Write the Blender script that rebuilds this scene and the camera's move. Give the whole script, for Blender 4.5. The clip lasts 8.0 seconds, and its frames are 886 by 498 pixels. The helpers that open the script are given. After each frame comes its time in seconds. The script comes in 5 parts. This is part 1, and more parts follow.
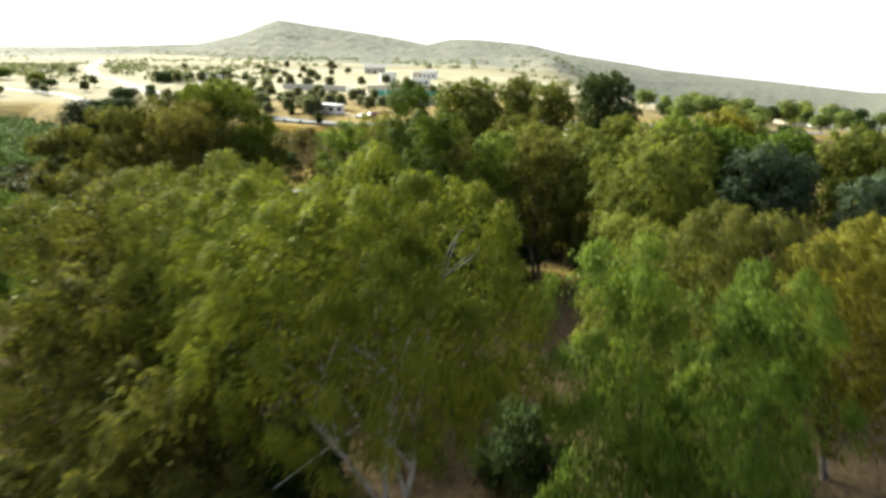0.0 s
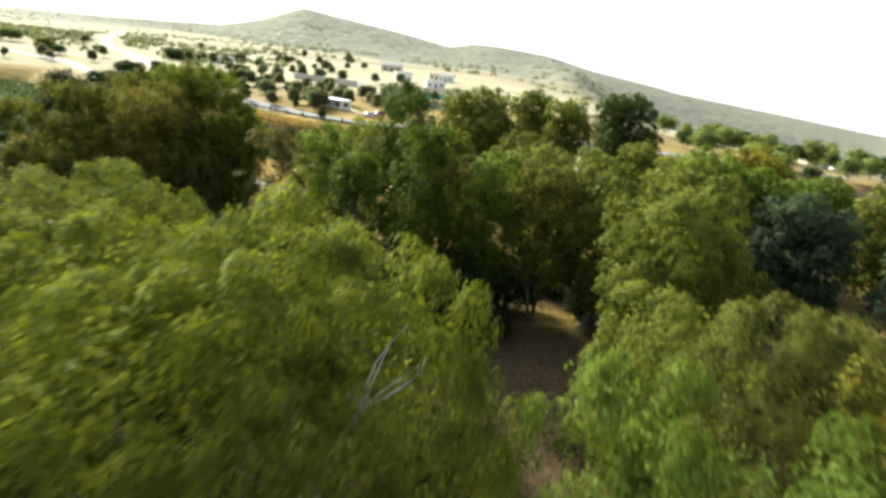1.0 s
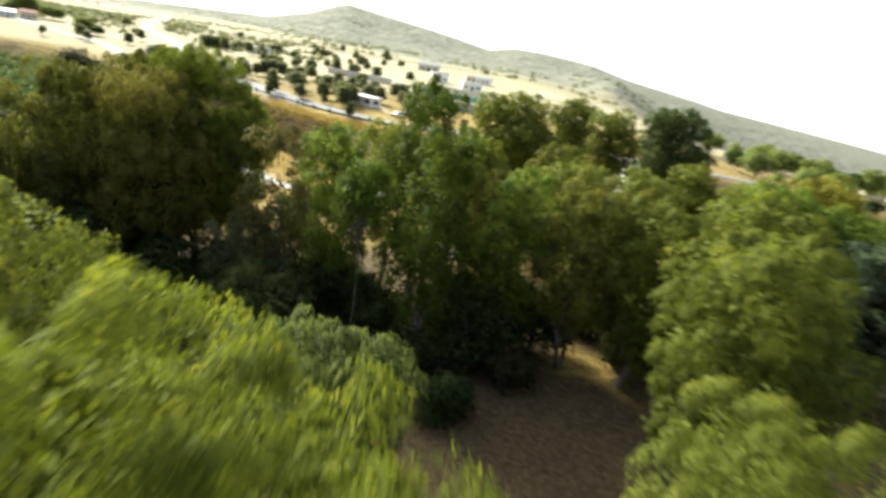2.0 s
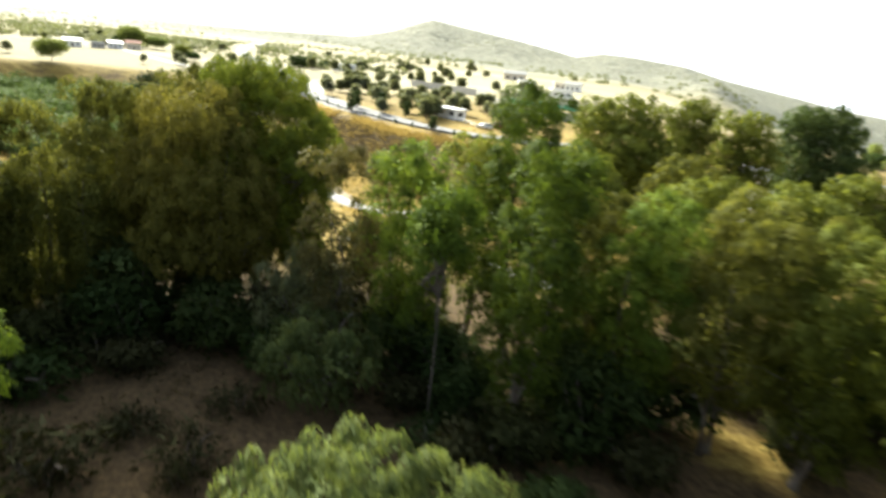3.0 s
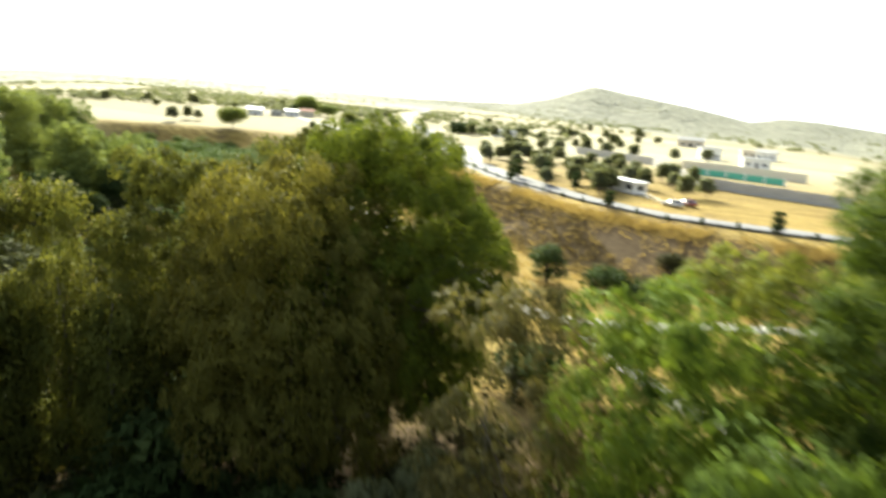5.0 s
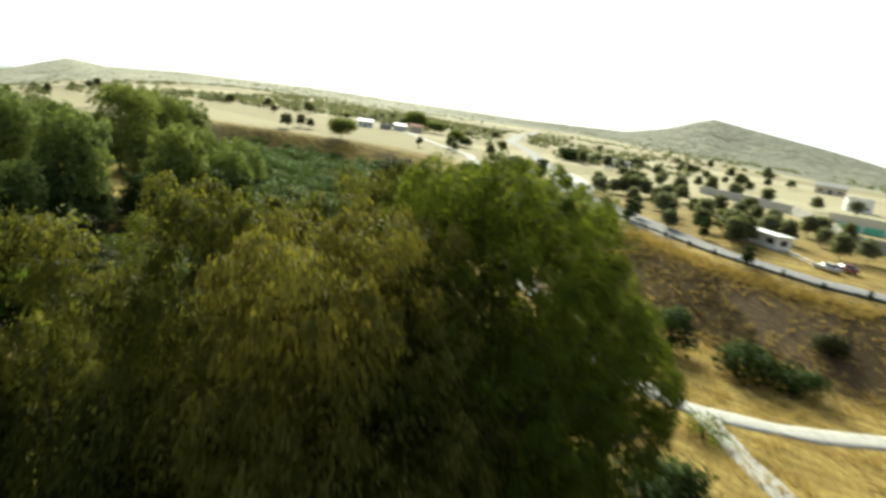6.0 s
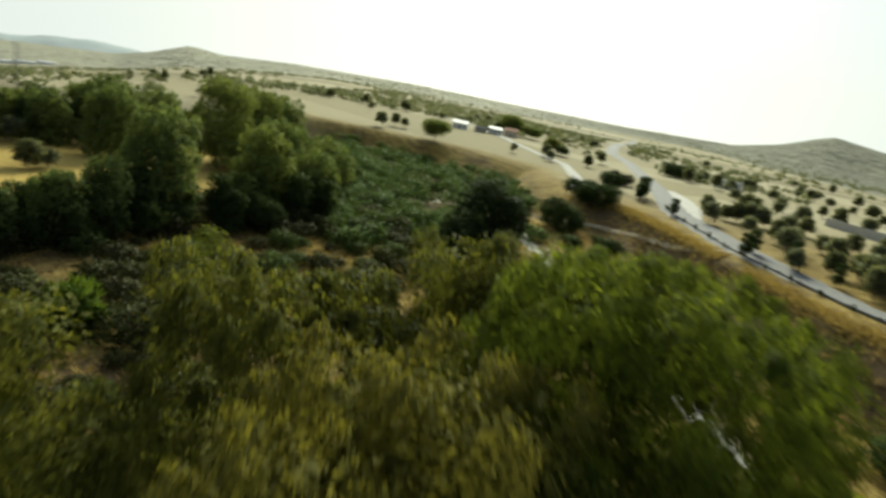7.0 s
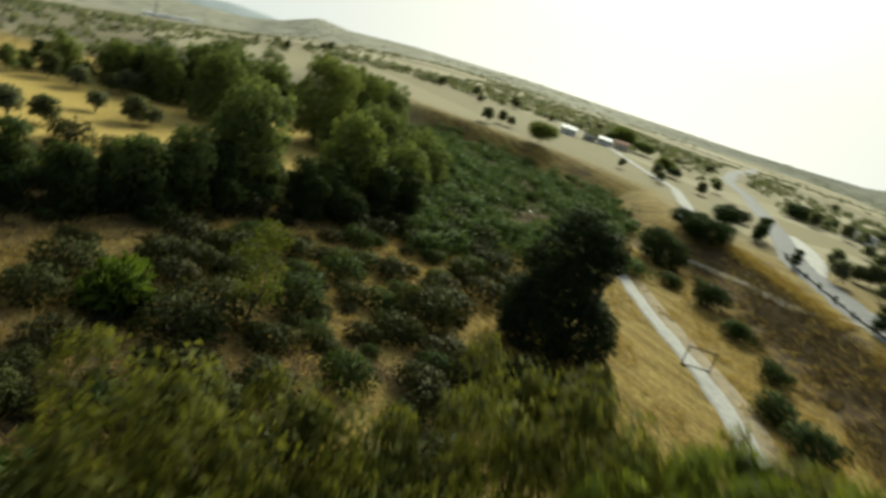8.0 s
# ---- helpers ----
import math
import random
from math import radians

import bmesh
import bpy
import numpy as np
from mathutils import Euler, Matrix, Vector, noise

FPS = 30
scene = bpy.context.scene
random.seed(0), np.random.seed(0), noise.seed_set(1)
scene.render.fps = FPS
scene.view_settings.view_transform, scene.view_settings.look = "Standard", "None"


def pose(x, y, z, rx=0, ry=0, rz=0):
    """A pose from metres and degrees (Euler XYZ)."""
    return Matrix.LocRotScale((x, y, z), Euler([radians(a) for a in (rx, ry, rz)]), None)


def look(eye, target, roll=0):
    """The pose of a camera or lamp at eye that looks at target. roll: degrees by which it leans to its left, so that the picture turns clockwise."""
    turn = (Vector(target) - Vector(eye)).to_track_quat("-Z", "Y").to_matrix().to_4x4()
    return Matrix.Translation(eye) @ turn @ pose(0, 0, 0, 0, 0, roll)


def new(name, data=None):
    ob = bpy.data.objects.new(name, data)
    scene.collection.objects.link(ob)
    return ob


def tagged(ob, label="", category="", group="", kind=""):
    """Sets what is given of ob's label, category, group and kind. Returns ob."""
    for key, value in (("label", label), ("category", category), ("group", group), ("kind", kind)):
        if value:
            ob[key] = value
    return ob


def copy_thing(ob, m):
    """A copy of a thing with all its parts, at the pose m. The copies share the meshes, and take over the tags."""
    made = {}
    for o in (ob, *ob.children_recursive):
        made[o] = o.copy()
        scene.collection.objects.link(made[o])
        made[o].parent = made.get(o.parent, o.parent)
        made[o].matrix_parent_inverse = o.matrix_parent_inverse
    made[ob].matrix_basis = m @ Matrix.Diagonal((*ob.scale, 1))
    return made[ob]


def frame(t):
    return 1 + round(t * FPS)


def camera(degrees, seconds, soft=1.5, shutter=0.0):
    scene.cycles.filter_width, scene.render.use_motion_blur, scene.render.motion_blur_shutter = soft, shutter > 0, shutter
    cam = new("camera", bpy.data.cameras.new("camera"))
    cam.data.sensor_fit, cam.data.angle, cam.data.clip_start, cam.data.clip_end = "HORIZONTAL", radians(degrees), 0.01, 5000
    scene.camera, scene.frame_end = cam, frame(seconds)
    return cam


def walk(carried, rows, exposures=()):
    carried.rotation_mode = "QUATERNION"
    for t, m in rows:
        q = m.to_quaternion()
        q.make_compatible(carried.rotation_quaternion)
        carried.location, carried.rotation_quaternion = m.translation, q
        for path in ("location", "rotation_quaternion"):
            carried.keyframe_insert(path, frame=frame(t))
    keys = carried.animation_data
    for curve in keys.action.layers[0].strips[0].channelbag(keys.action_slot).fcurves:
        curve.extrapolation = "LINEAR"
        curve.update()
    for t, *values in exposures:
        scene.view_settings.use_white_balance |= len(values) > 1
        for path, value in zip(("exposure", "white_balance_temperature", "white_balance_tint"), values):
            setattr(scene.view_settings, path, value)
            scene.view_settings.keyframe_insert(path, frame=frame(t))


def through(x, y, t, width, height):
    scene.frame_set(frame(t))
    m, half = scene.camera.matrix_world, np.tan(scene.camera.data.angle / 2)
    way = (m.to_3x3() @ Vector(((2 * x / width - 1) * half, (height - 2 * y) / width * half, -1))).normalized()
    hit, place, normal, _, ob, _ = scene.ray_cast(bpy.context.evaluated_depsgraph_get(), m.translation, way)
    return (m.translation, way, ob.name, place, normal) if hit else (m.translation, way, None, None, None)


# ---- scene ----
cam = camera(73.0, 8.0, soft=3.0, shutter=0.9)
SKY, SUN = 0.085, 4.8
EXPOSURES = [(0.0, 1.5, 6250, 7), (1.5, 1.55, 6250, 7), (3.0, 1.9, 6350, 7), (4.5, 2.0, 6400, 6), (5.8, 1.2, 6500, 1), (6.5, 0.6, 6500, -3), (7.3, 0.25, 6500, -3), (8.0, 0.17, 6500, -2)]
PATH = [
    (0.00, (-1.265, 1.686, 28.397), (-1.188, 11.202, 25.324), 0.04),
    (0.50, (-0.187, 6.420, 28.423), (-0.129, 15.948, 25.389), 2.88),
    (1.00, (0.491, 10.694, 28.524), (0.510, 20.224, 25.495), 5.53),
    (1.50, (0.844, 15.029, 28.500), (0.787, 24.566, 25.493), 7.76),
    (1.70, (0.819, 16.761, 28.413), (0.690, 26.294, 25.395), 8.38),
    (2.80, (-0.322, 29.511, 27.271), (-1.999, 38.870, 24.171), 6.07),
    (3.00, (-1.338, 31.611, 26.989), (-3.193, 40.951, 23.937), 5.53),
    (3.50, (-3.293, 36.822, 26.780), (-5.631, 46.068, 23.771), 4.87),
    (4.00, (-5.054, 42.204, 26.647), (-8.041, 51.302, 23.767), 4.22),
    (4.50, (-7.764, 47.595, 26.403), (-11.430, 56.512, 23.747), 3.89),
    (4.70, (-8.921, 49.365, 26.134), (-12.811, 58.254, 23.712), 4.16),
    (5.80, (-16.087, 59.541, 26.635), (-21.597, 67.604, 24.479), 8.10),
    (6.00, (-17.628, 61.118, 26.784), (-23.325, 69.049, 24.630), 8.68),
    (6.50, (-20.778, 64.245, 27.583), (-26.997, 71.734, 25.295), 10.38),
    (7.00, (-23.953, 67.175, 28.515), (-30.674, 74.180, 26.113), 11.60),
    (7.50, (-26.735, 69.936, 29.110), (-33.894, 76.444, 26.580), 13.69),
    (8.00, (-29.932, 72.739, 29.977), (-37.481, 78.634, 27.103), 18.62),
]
walk(cam, [(t, look(eye, to, roll)) for t, eye, to, roll in PATH], EXPOSURES)

# ---- light ----
SUN_AZ = radians(41.0)      # west of north (+y)
SUN_EL = radians(30.0)
world = bpy.data.worlds.new("sky")
scene.world = world
world.use_nodes = True
wn, wl = world.node_tree.nodes, world.node_tree.links
sky = wn.new("ShaderNodeTexSky")
sky.sky_type = "NISHITA"
sky.sun_disc = False
sky.sun_elevation = SUN_EL
sky.sun_rotation = -SUN_AZ
sky.air_density = 1.0
sky.dust_density = 2.5
sky.ozone_density = 1.6
wn["Background"].inputs["Strength"].default_value = SKY
veil = wn.new("ShaderNodeMix")                 # thin even haze in front of the blue
veil.data_type = "RGBA"
tall = wn.new("ShaderNodeSeparateXYZ")
thin = wn.new("ShaderNodeMapRange")            # the haze thins out towards the zenith
thin.interpolation_type = "SMOOTHSTEP"
for socket, v in (("From Min", 0.0), ("From Max", 0.65), ("To Min", 0.72), ("To Max", 0.32)):
    thin.inputs[socket].default_value = v
wl.new(tall.outputs["Z"], thin.inputs["Value"])
wl.new(thin.outputs[0], veil.inputs[0])
wl.new(sky.outputs[0], veil.inputs[6])
wl.new(veil.outputs[2], wn["Background"].inputs["Color"])
coord = wn.new("ShaderNodeTexCoord")
lift = wn.new("ShaderNodeVectorMath")          # below the horizon the haze keeps the sky's lowest colour
lift.operation = "MAXIMUM"
lift.inputs[1].default_value = (-1, -1, 0.11)
wl.new(coord.outputs["Generated"], lift.inputs[0])
wl.new(coord.outputs["Generated"], tall.inputs[0])
wl.new(lift.outputs[0], sky.inputs["Vector"])
toward = wn.new("ShaderNodeVectorMath")        # the haze is bright towards the sun and dull behind
toward.operation = "DOT_PRODUCT"
toward.inputs[1].default_value = (-math.sin(SUN_AZ), math.cos(SUN_AZ), 0.0)
wl.new(coord.outputs["Generated"], toward.inputs[0])
glow = wn.new("ShaderNodeMapRange")
glow.interpolation_type = "SMOOTHSTEP"
for socket, v in (("From Min", -0.7), ("From Max", 0.35), ("To Min", 3.0), ("To Max", 8.6)):
    glow.inputs[socket].default_value = v
wl.new(toward.outputs["Value"], glow.inputs["Value"])
wl.new(glow.outputs[0], veil.inputs[7])
sun = new("sun", bpy.data.lights.new("sun", "SUN"))
sun.data.energy = SUN
sun.data.angle = radians(24.0)
sun.data.color = (0.97, 0.93, 0.76)
sun_way = Vector((-math.sin(SUN_AZ) * math.cos(SUN_EL), math.cos(SUN_AZ) * math.cos(SUN_EL), math.sin(SUN_EL)))
sun.matrix_world = look(sun_way * 300, (0, 0, 0))


# ---- materials ----
def material(name):
    m = bpy.data.materials.new(name)
    m.use_nodes = True
    nt = m.node_tree
    nt.nodes.clear()
    out = nt.nodes.new("ShaderNodeOutputMaterial")
    return m, nt, out


def node(nt, kind, inputs=None, **attrs):
    n = nt.nodes.new(kind)
    for k, v in attrs.items():
        setattr(n, k, v)
    for k, v in (inputs or {}).items():
        if isinstance(v, bpy.types.NodeSocket):
            nt.links.new(v, n.inputs[k])
        else:
            n.inputs[k].default_value = v
    return n


def ramp(nt, fac, stops):
    n = nt.nodes.new("ShaderNodeValToRGB")
    nt.links.new(fac, n.inputs[0])
    els = n.color_ramp.elements
    while len(els) < len(stops):
        els.new(0.5)
    for e, (p, c) in zip(els, stops):
        e.position, e.color = p, (*c, 1)
    return n.outputs[0]


def noise_tex(nt, scale, detail=4.0, rough=0.55, vec=None):
    n = node(nt, "ShaderNodeTexNoise", {"Scale": scale, "Detail": detail, "Roughness": rough})
    if vec is not None:
        nt.links.new(vec, n.inputs["Vector"])
    return n.outputs["Fac"]


def mix(nt, fac, a, b, how="MIX"):
    n = nt.nodes.new("ShaderNodeMix")
    n.data_type, n.blend_type = "RGBA", how
    for sock, v in ((n.inputs[0], fac), (n.inputs[6], a), (n.inputs[7], b)):
        if isinstance(v, bpy.types.NodeSocket):
            nt.links.new(v, sock)
        else:
            sock.default_value = v if isinstance(v, float) else (*v, 1)
    return n.outputs[2]


def leaf_material(name, dark, mid, light, through=0.45, gloss=0.75):
    """Foliage: colour drifts over the crown, from leaf to leaf and from tree to tree; thin leaves let light through."""
    m, nt, out = material(name)
    geo = node(nt, "ShaderNodeNewGeometry")
    info = node(nt, "ShaderNodeObjectInfo")
    tc = node(nt, "ShaderNodeTexCoord")
    patch = noise_tex(nt, 0.9, 3.0, 0.6, tc.outputs["Object"])
    a = node(nt, "ShaderNodeMath", {0: geo.outputs["Random Per Island"], 1: 0.15}, operation="MULTIPLY")
    b = node(nt, "ShaderNodeMath", {0: patch, 1: 1.3}, operation="MULTIPLY")
    c = node(nt, "ShaderNodeMath", {0: a.outputs[0], 1: b.outputs[0]}, operation="ADD")
    d = node(nt, "ShaderNodeMath", {0: info.outputs["Random"], 1: 0.22}, operation="MULTIPLY")
    e = node(nt, "ShaderNodeMath", {0: c.outputs[0], 1: d.outputs[0]}, operation="ADD")
    f = node(nt, "ShaderNodeMath", {0: e.outputs[0], 1: 0.32}, operation="SUBTRACT")
    col = ramp(nt, f.outputs[0], [(0.12, dark), (0.5, mid), (0.92, light)])
    bright = mix(nt, 1.0, col, (1.6, 1.5, 0.9), "MULTIPLY")
    bsdf = node(nt, "ShaderNodeBsdfPrincipled", {"Base Color": col, "Roughness": gloss, "Specular IOR Level": 0.08})
    tr = node(nt, "ShaderNodeBsdfTranslucent", {"Color": bright})
    sh = node(nt, "ShaderNodeMixShader", {0: through, 1: bsdf.outputs[0], 2: tr.outputs[0]})
    nt.links.new(sh.outputs[0], out.inputs[0])
    return m


LEAF = {
    "green": leaf_material("leaf_green", (0.032, 0.056, 0.009), (0.084, 0.128, 0.018), (0.180, 0.236, 0.036), 0.36),
    "lime": leaf_material("leaf_lime", (0.031, 0.044, 0.007), (0.090, 0.113, 0.014), (0.208, 0.230, 0.030), 0.38),
    "leek": leaf_material("leaf_leek", (0.025, 0.043, 0.007), (0.054, 0.082, 0.011), (0.124, 0.160, 0.024), 0.38),
    "gold": leaf_material("leaf_gold", (0.050, 0.052, 0.009), (0.128, 0.127, 0.018), (0.232, 0.220, 0.034), 0.38),
    "sage": leaf_material("leaf_sage", (0.030, 0.044, 0.015), (0.076, 0.102, 0.033), (0.165, 0.192, 0.070), 0.36),
    "olive": leaf_material("leaf_olive", (0.043, 0.054, 0.010), (0.108, 0.128, 0.022), (0.200, 0.218, 0.042), 0.40),
    "brown": leaf_material("leaf_brown", (0.046, 0.045, 0.017), (0.096, 0.088, 0.031), (0.160, 0.142, 0.052), 0.34),
    "grey": leaf_material("leaf_grey", (0.062, 0.073, 0.036), (0.124, 0.138, 0.068), (0.200, 0.208, 0.108), 0.4),
    "dark": leaf_material("leaf_dark", (0.014, 0.027, 0.008), (0.031, 0.052, 0.014), (0.062, 0.090, 0.026), 0.28),
    "blue": leaf_material("leaf_blue", (0.020, 0.037, 0.021), (0.046, 0.070, 0.040), (0.090, 0.115, 0.064), 0.35),
    "scrub": leaf_material("leaf_scrub", (0.019, 0.020, 0.008), (0.038, 0.040, 0.015), (0.070, 0.070, 0.030), 0.2),
    "dusty": leaf_material("leaf_dusty", (0.017, 0.021, 0.007), (0.038, 0.045, 0.014), (0.074, 0.082, 0.028), 0.25),
    "moss": leaf_material("leaf_moss", (0.032, 0.037, 0.008), (0.086, 0.093, 0.019), (0.186, 0.186, 0.042), 0.42),
    "rust": leaf_material("leaf_rust", (0.044, 0.045, 0.011), (0.100, 0.096, 0.020), (0.182, 0.168, 0.038), 0.38),
    "fern": leaf_material("leaf_fern", (0.036, 0.052, 0.008), (0.098, 0.126, 0.018), (0.215, 0.245, 0.036), 0.46),
    "hedge": leaf_material("leaf_hedge", (0.020, 0.034, 0.011), (0.046, 0.069, 0.020), (0.090, 0.115, 0.036), 0.34),
    "grove": leaf_material("leaf_grove", (0.056, 0.080, 0.028), (0.130, 0.170, 0.054), (0.225, 0.265, 0.088), 0.42),
    "glade": leaf_material("leaf_glade", (0.062, 0.084, 0.026), (0.146, 0.182, 0.050), (0.250, 0.280, 0.082), 0.42),
    "pine": leaf_material("leaf_pine", (0.010, 0.018, 0.006), (0.024, 0.037, 0.012), (0.050, 0.067, 0.022), 0.25),
    # grey-green for olives and far trees, paled to paint in distance haze
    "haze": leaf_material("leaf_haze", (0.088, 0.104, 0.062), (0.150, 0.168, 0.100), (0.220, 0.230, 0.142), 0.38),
}


def bark_material(name, dark, mid, light):
    m, nt, out = material(name)
    tc = node(nt, "ShaderNodeTexCoord")
    mp = node(nt, "ShaderNodeMapping", {"Vector": tc.outputs["Object"], "Scale": (1, 1, 0.25)})
    n1 = noise_tex(nt, 3.0, 5.0, 0.6, mp.outputs[0])
    n2 = noise_tex(nt, 18.0, 3.0, 0.6, mp.outputs[0])
    col = ramp(nt, n1, [(0.32, dark), (0.5, mid), (0.72, light)])
    bump = node(nt, "ShaderNodeBump", {"Height": n2, "Strength": 0.5, "Distance": 0.05})
    bsdf = node(nt, "ShaderNodeBsdfPrincipled", {"Base Color": col, "Roughness": 0.85, "Normal": bump.outputs[0]})
    nt.links.new(bsdf.outputs[0], out.inputs[0])
    return m


BARK = bark_material("eucalypt_bark", (0.050, 0.038, 0.028), (0.10, 0.080, 0.062), (0.24, 0.215, 0.18))
PALE = bark_material("pale_peeled_bark", (0.20, 0.17, 0.13), (0.36, 0.33, 0.28), (0.52, 0.49, 0.44))


def soil_material():
    """Dry valley ground: straw-coloured grass, bare brown earth and scrubby dark patches; paler stubble fields far off."""
    m, nt, out = material("dry_ground")
    tc = node(nt, "ShaderNodeTexCoord")
    p = tc.outputs["Object"]
    big = noise_tex(nt, 0.035, 4.0, 0.6, p)
    patch = noise_tex(nt, 0.09, 4.0, 0.6, p)
    spot = noise_tex(nt, 0.35, 5.0, 0.6, p)
    med = node(nt, "ShaderNodeMath", {0: patch, 1: 0.62, 2: 0.0}, operation="MULTIPLY")
    med = node(nt, "ShaderNodeMath", {0: spot, 1: 0.38, 2: med.outputs[0]}, operation="MULTIPLY_ADD").outputs[0]
    fine = noise_tex(nt, 2.2, 6.0, 0.7, p)
    straw = ramp(nt, fine, [(0.30, (0.140, 0.096, 0.028)), (0.5, (0.298, 0.217, 0.062)), (0.70, (0.45, 0.345, 0.115))])
    comb = node(nt, "ShaderNodeMapping", {"Vector": p, "Rotation": (0, 0, 0.9), "Scale": (0.16, 1.0, 1.0)})
    streak = ramp(nt, noise_tex(nt, 0.55, 7.0, 0.7, comb.outputs[0]), [(0.40, (0.52, 0.46, 0.38)), (0.58, (1, 1, 1))])
    straw = mix(nt, 0.85, straw, streak, "MULTIPLY")
    earth = ramp(nt, fine, [(0.28, (0.038, 0.026, 0.015)), (0.55, (0.102, 0.071, 0.036)), (0.8, (0.21, 0.146, 0.068))])
    how = node(nt, "ShaderNodeAttribute", attribute_name="earth")
    s = node(nt, "ShaderNodeMath", {0: med, 1: how.outputs["Fac"]}, operation="ADD")
    s2 = node(nt, "ShaderNodeMapRange", {"Value": s.outputs[0], "From Min": 0.78, "From Max": 1.0})
    col = mix(nt, s2.outputs[0], straw, earth)
    strip = node(nt, "ShaderNodeMapping", {"Vector": p, "Rotation": (0, 0, 0.72), "Scale": (0.32, 1.25, 1)})
    vor = node(nt, "ShaderNodeTexVoronoi", {"Vector": strip.outputs[0], "Scale": 0.011, "Randomness": 0.9})
    fields = ramp(nt, vor.outputs["Color"], [(0.15, (0.19, 0.180, 0.136)), (0.3, (0.245, 0.225, 0.145)), (0.55, (0.33, 0.304, 0.20)), (0.8, (0.41, 0.385, 0.275))])
    fields = mix(nt, 0.25, fields, straw)
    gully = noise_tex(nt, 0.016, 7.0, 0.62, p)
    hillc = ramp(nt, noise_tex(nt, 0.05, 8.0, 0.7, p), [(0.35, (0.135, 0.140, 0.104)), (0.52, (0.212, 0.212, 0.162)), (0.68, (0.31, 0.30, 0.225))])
    # western hills: pale dry-grass colour, lightened further to paint in distance haze
    hill_haze = node(nt, "ShaderNodeAttribute", attribute_name="hill_haze")
    hillc = mix(nt, hill_haze.outputs["Fac"], hillc, ramp(nt, gully, [(0.35, (0.29, 0.285, 0.215)), (0.65, (0.43, 0.415, 0.315))]))
    stub = ramp(nt, fine, [(0.28, (0.33, 0.225, 0.062)), (0.5, (0.49, 0.355, 0.102)), (0.74, (0.62, 0.48, 0.170))])
    crop = node(nt, "ShaderNodeAttribute", attribute_name="stubble")
    col = mix(nt, crop.outputs["Fac"], col, stub)
    far = node(nt, "ShaderNodeAttribute", attribute_name="far")
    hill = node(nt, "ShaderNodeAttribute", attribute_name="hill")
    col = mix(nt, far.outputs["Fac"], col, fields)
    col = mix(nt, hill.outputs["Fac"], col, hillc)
    deep = node(nt, "ShaderNodeMath", {0: hill.outputs["Fac"], 1: 0.75}, operation="MULTIPLY")
    relief = node(nt, "ShaderNodeBump", {"Height": gully, "Strength": deep.outputs[0], "Distance": 70.0})
    bump = node(nt, "ShaderNodeBump", {"Height": fine, "Strength": 0.6, "Distance": 0.25, "Normal": relief.outputs[0]})
    bsdf = node(nt, "ShaderNodeBsdfPrincipled", {"Base Color": col, "Roughness": 0.95, "Normal": bump.outputs[0], "Specular IOR Level": 0.1})
    nt.links.new(bsdf.outputs[0], out.inputs[0])
    return m


def plain(name, c, rough=0.7, var=0.15, scale=3.0, metal=0.0, spec=0.4):
    m, nt, out = material(name)
    tc = node(nt, "ShaderNodeTexCoord")
    n = noise_tex(nt, scale, 6.0, 0.65, tc.outputs["Object"])
    lo = tuple(v * (1 - var) for v in c)
    hi = tuple(min(1, v * (1 + var)) for v in c)
    col = ramp(nt, n, [(0.3, lo), (0.7, hi)])
    bump = node(nt, "ShaderNodeBump", {"Height": n, "Strength": 0.25, "Distance": 0.03})
    bsdf = node(nt, "ShaderNodeBsdfPrincipled", {"Base Color": col, "Roughness": rough, "Metallic": metal, "Specular IOR Level": spec, "Normal": bump.outputs[0]})
    nt.links.new(bsdf.outputs[0], out.inputs[0])
    return m


SOIL = soil_material()
TRACK = plain("pale_gravel", (0.38, 0.37, 0.335), 0.95, 0.25, 1.2)
ASPHALT = plain("worn_asphalt", (0.17, 0.17, 0.168), 0.9, 0.2, 0.8)

# ---- the lie of the land ----
ROAD_X = np.array([-900, -600, -420, -300, -224, -187, -125, -94, -68, -40, -24, -10, 40, 120, 400.0])
ROAD_Y = np.array([1700, 1120, 780, 540, 408, 366, 277, 228, 201, 178, 170, 169, 174, 190, 250.0])
EDGE_X = np.array([-900, -500, -330, -250, -225, -200, -165, -146, -125, -100, -80, -60, -40, -20, 0, 40, 120, 400.0])
EDGE_Y = np.array([140, 165, 190, 205, 232, 252, 256, 240, 226, 218, 203, 188, 171, 163, 162, 166, 180, 240.0])
SKY_AZ = np.array([-180, -90, -60, -35, -28, -18, -12, -8.5, -4, -1.5, 0.8, 3, 6, 10, 12.5, 13.9, 15.2, 17.4, 21, 30, 50, 60, 66, 68.5, 71, 74, 78, 86, 110, 180])
SKY_EL = np.array([-1, -2, -4.6, -4.0, -2.6, -0.7, 0.2, 1.0, 1.4, 1.45, 1.0, 1.4, 1.9, 2.45, 2.75, 2.95, 2.6, 1.75, 0.95, 0.7, 0.65, 0.3, -0.2, 0.05, -0.9, -2.0, -2.4, -3.3, -3.6, -1])
CX, CY, CZ = -12.0, 45.0, 27.5


def ease(x):
    x = np.clip(x, 0, 1)
    return x * x * (3 - 2 * x)


def waves(x, y, k, seed=0.0):
    """Cheap smooth unevenness, about -1 to 1."""
    return (np.sin(x * k + 1.3 * np.sin(y * k * 0.7 + seed)) + np.sin(y * k * 1.17 + 1.7 * np.sin(x * k * 0.6 + 2 + seed)) + np.sin((x + y) * k * 0.53 + seed)) / 3


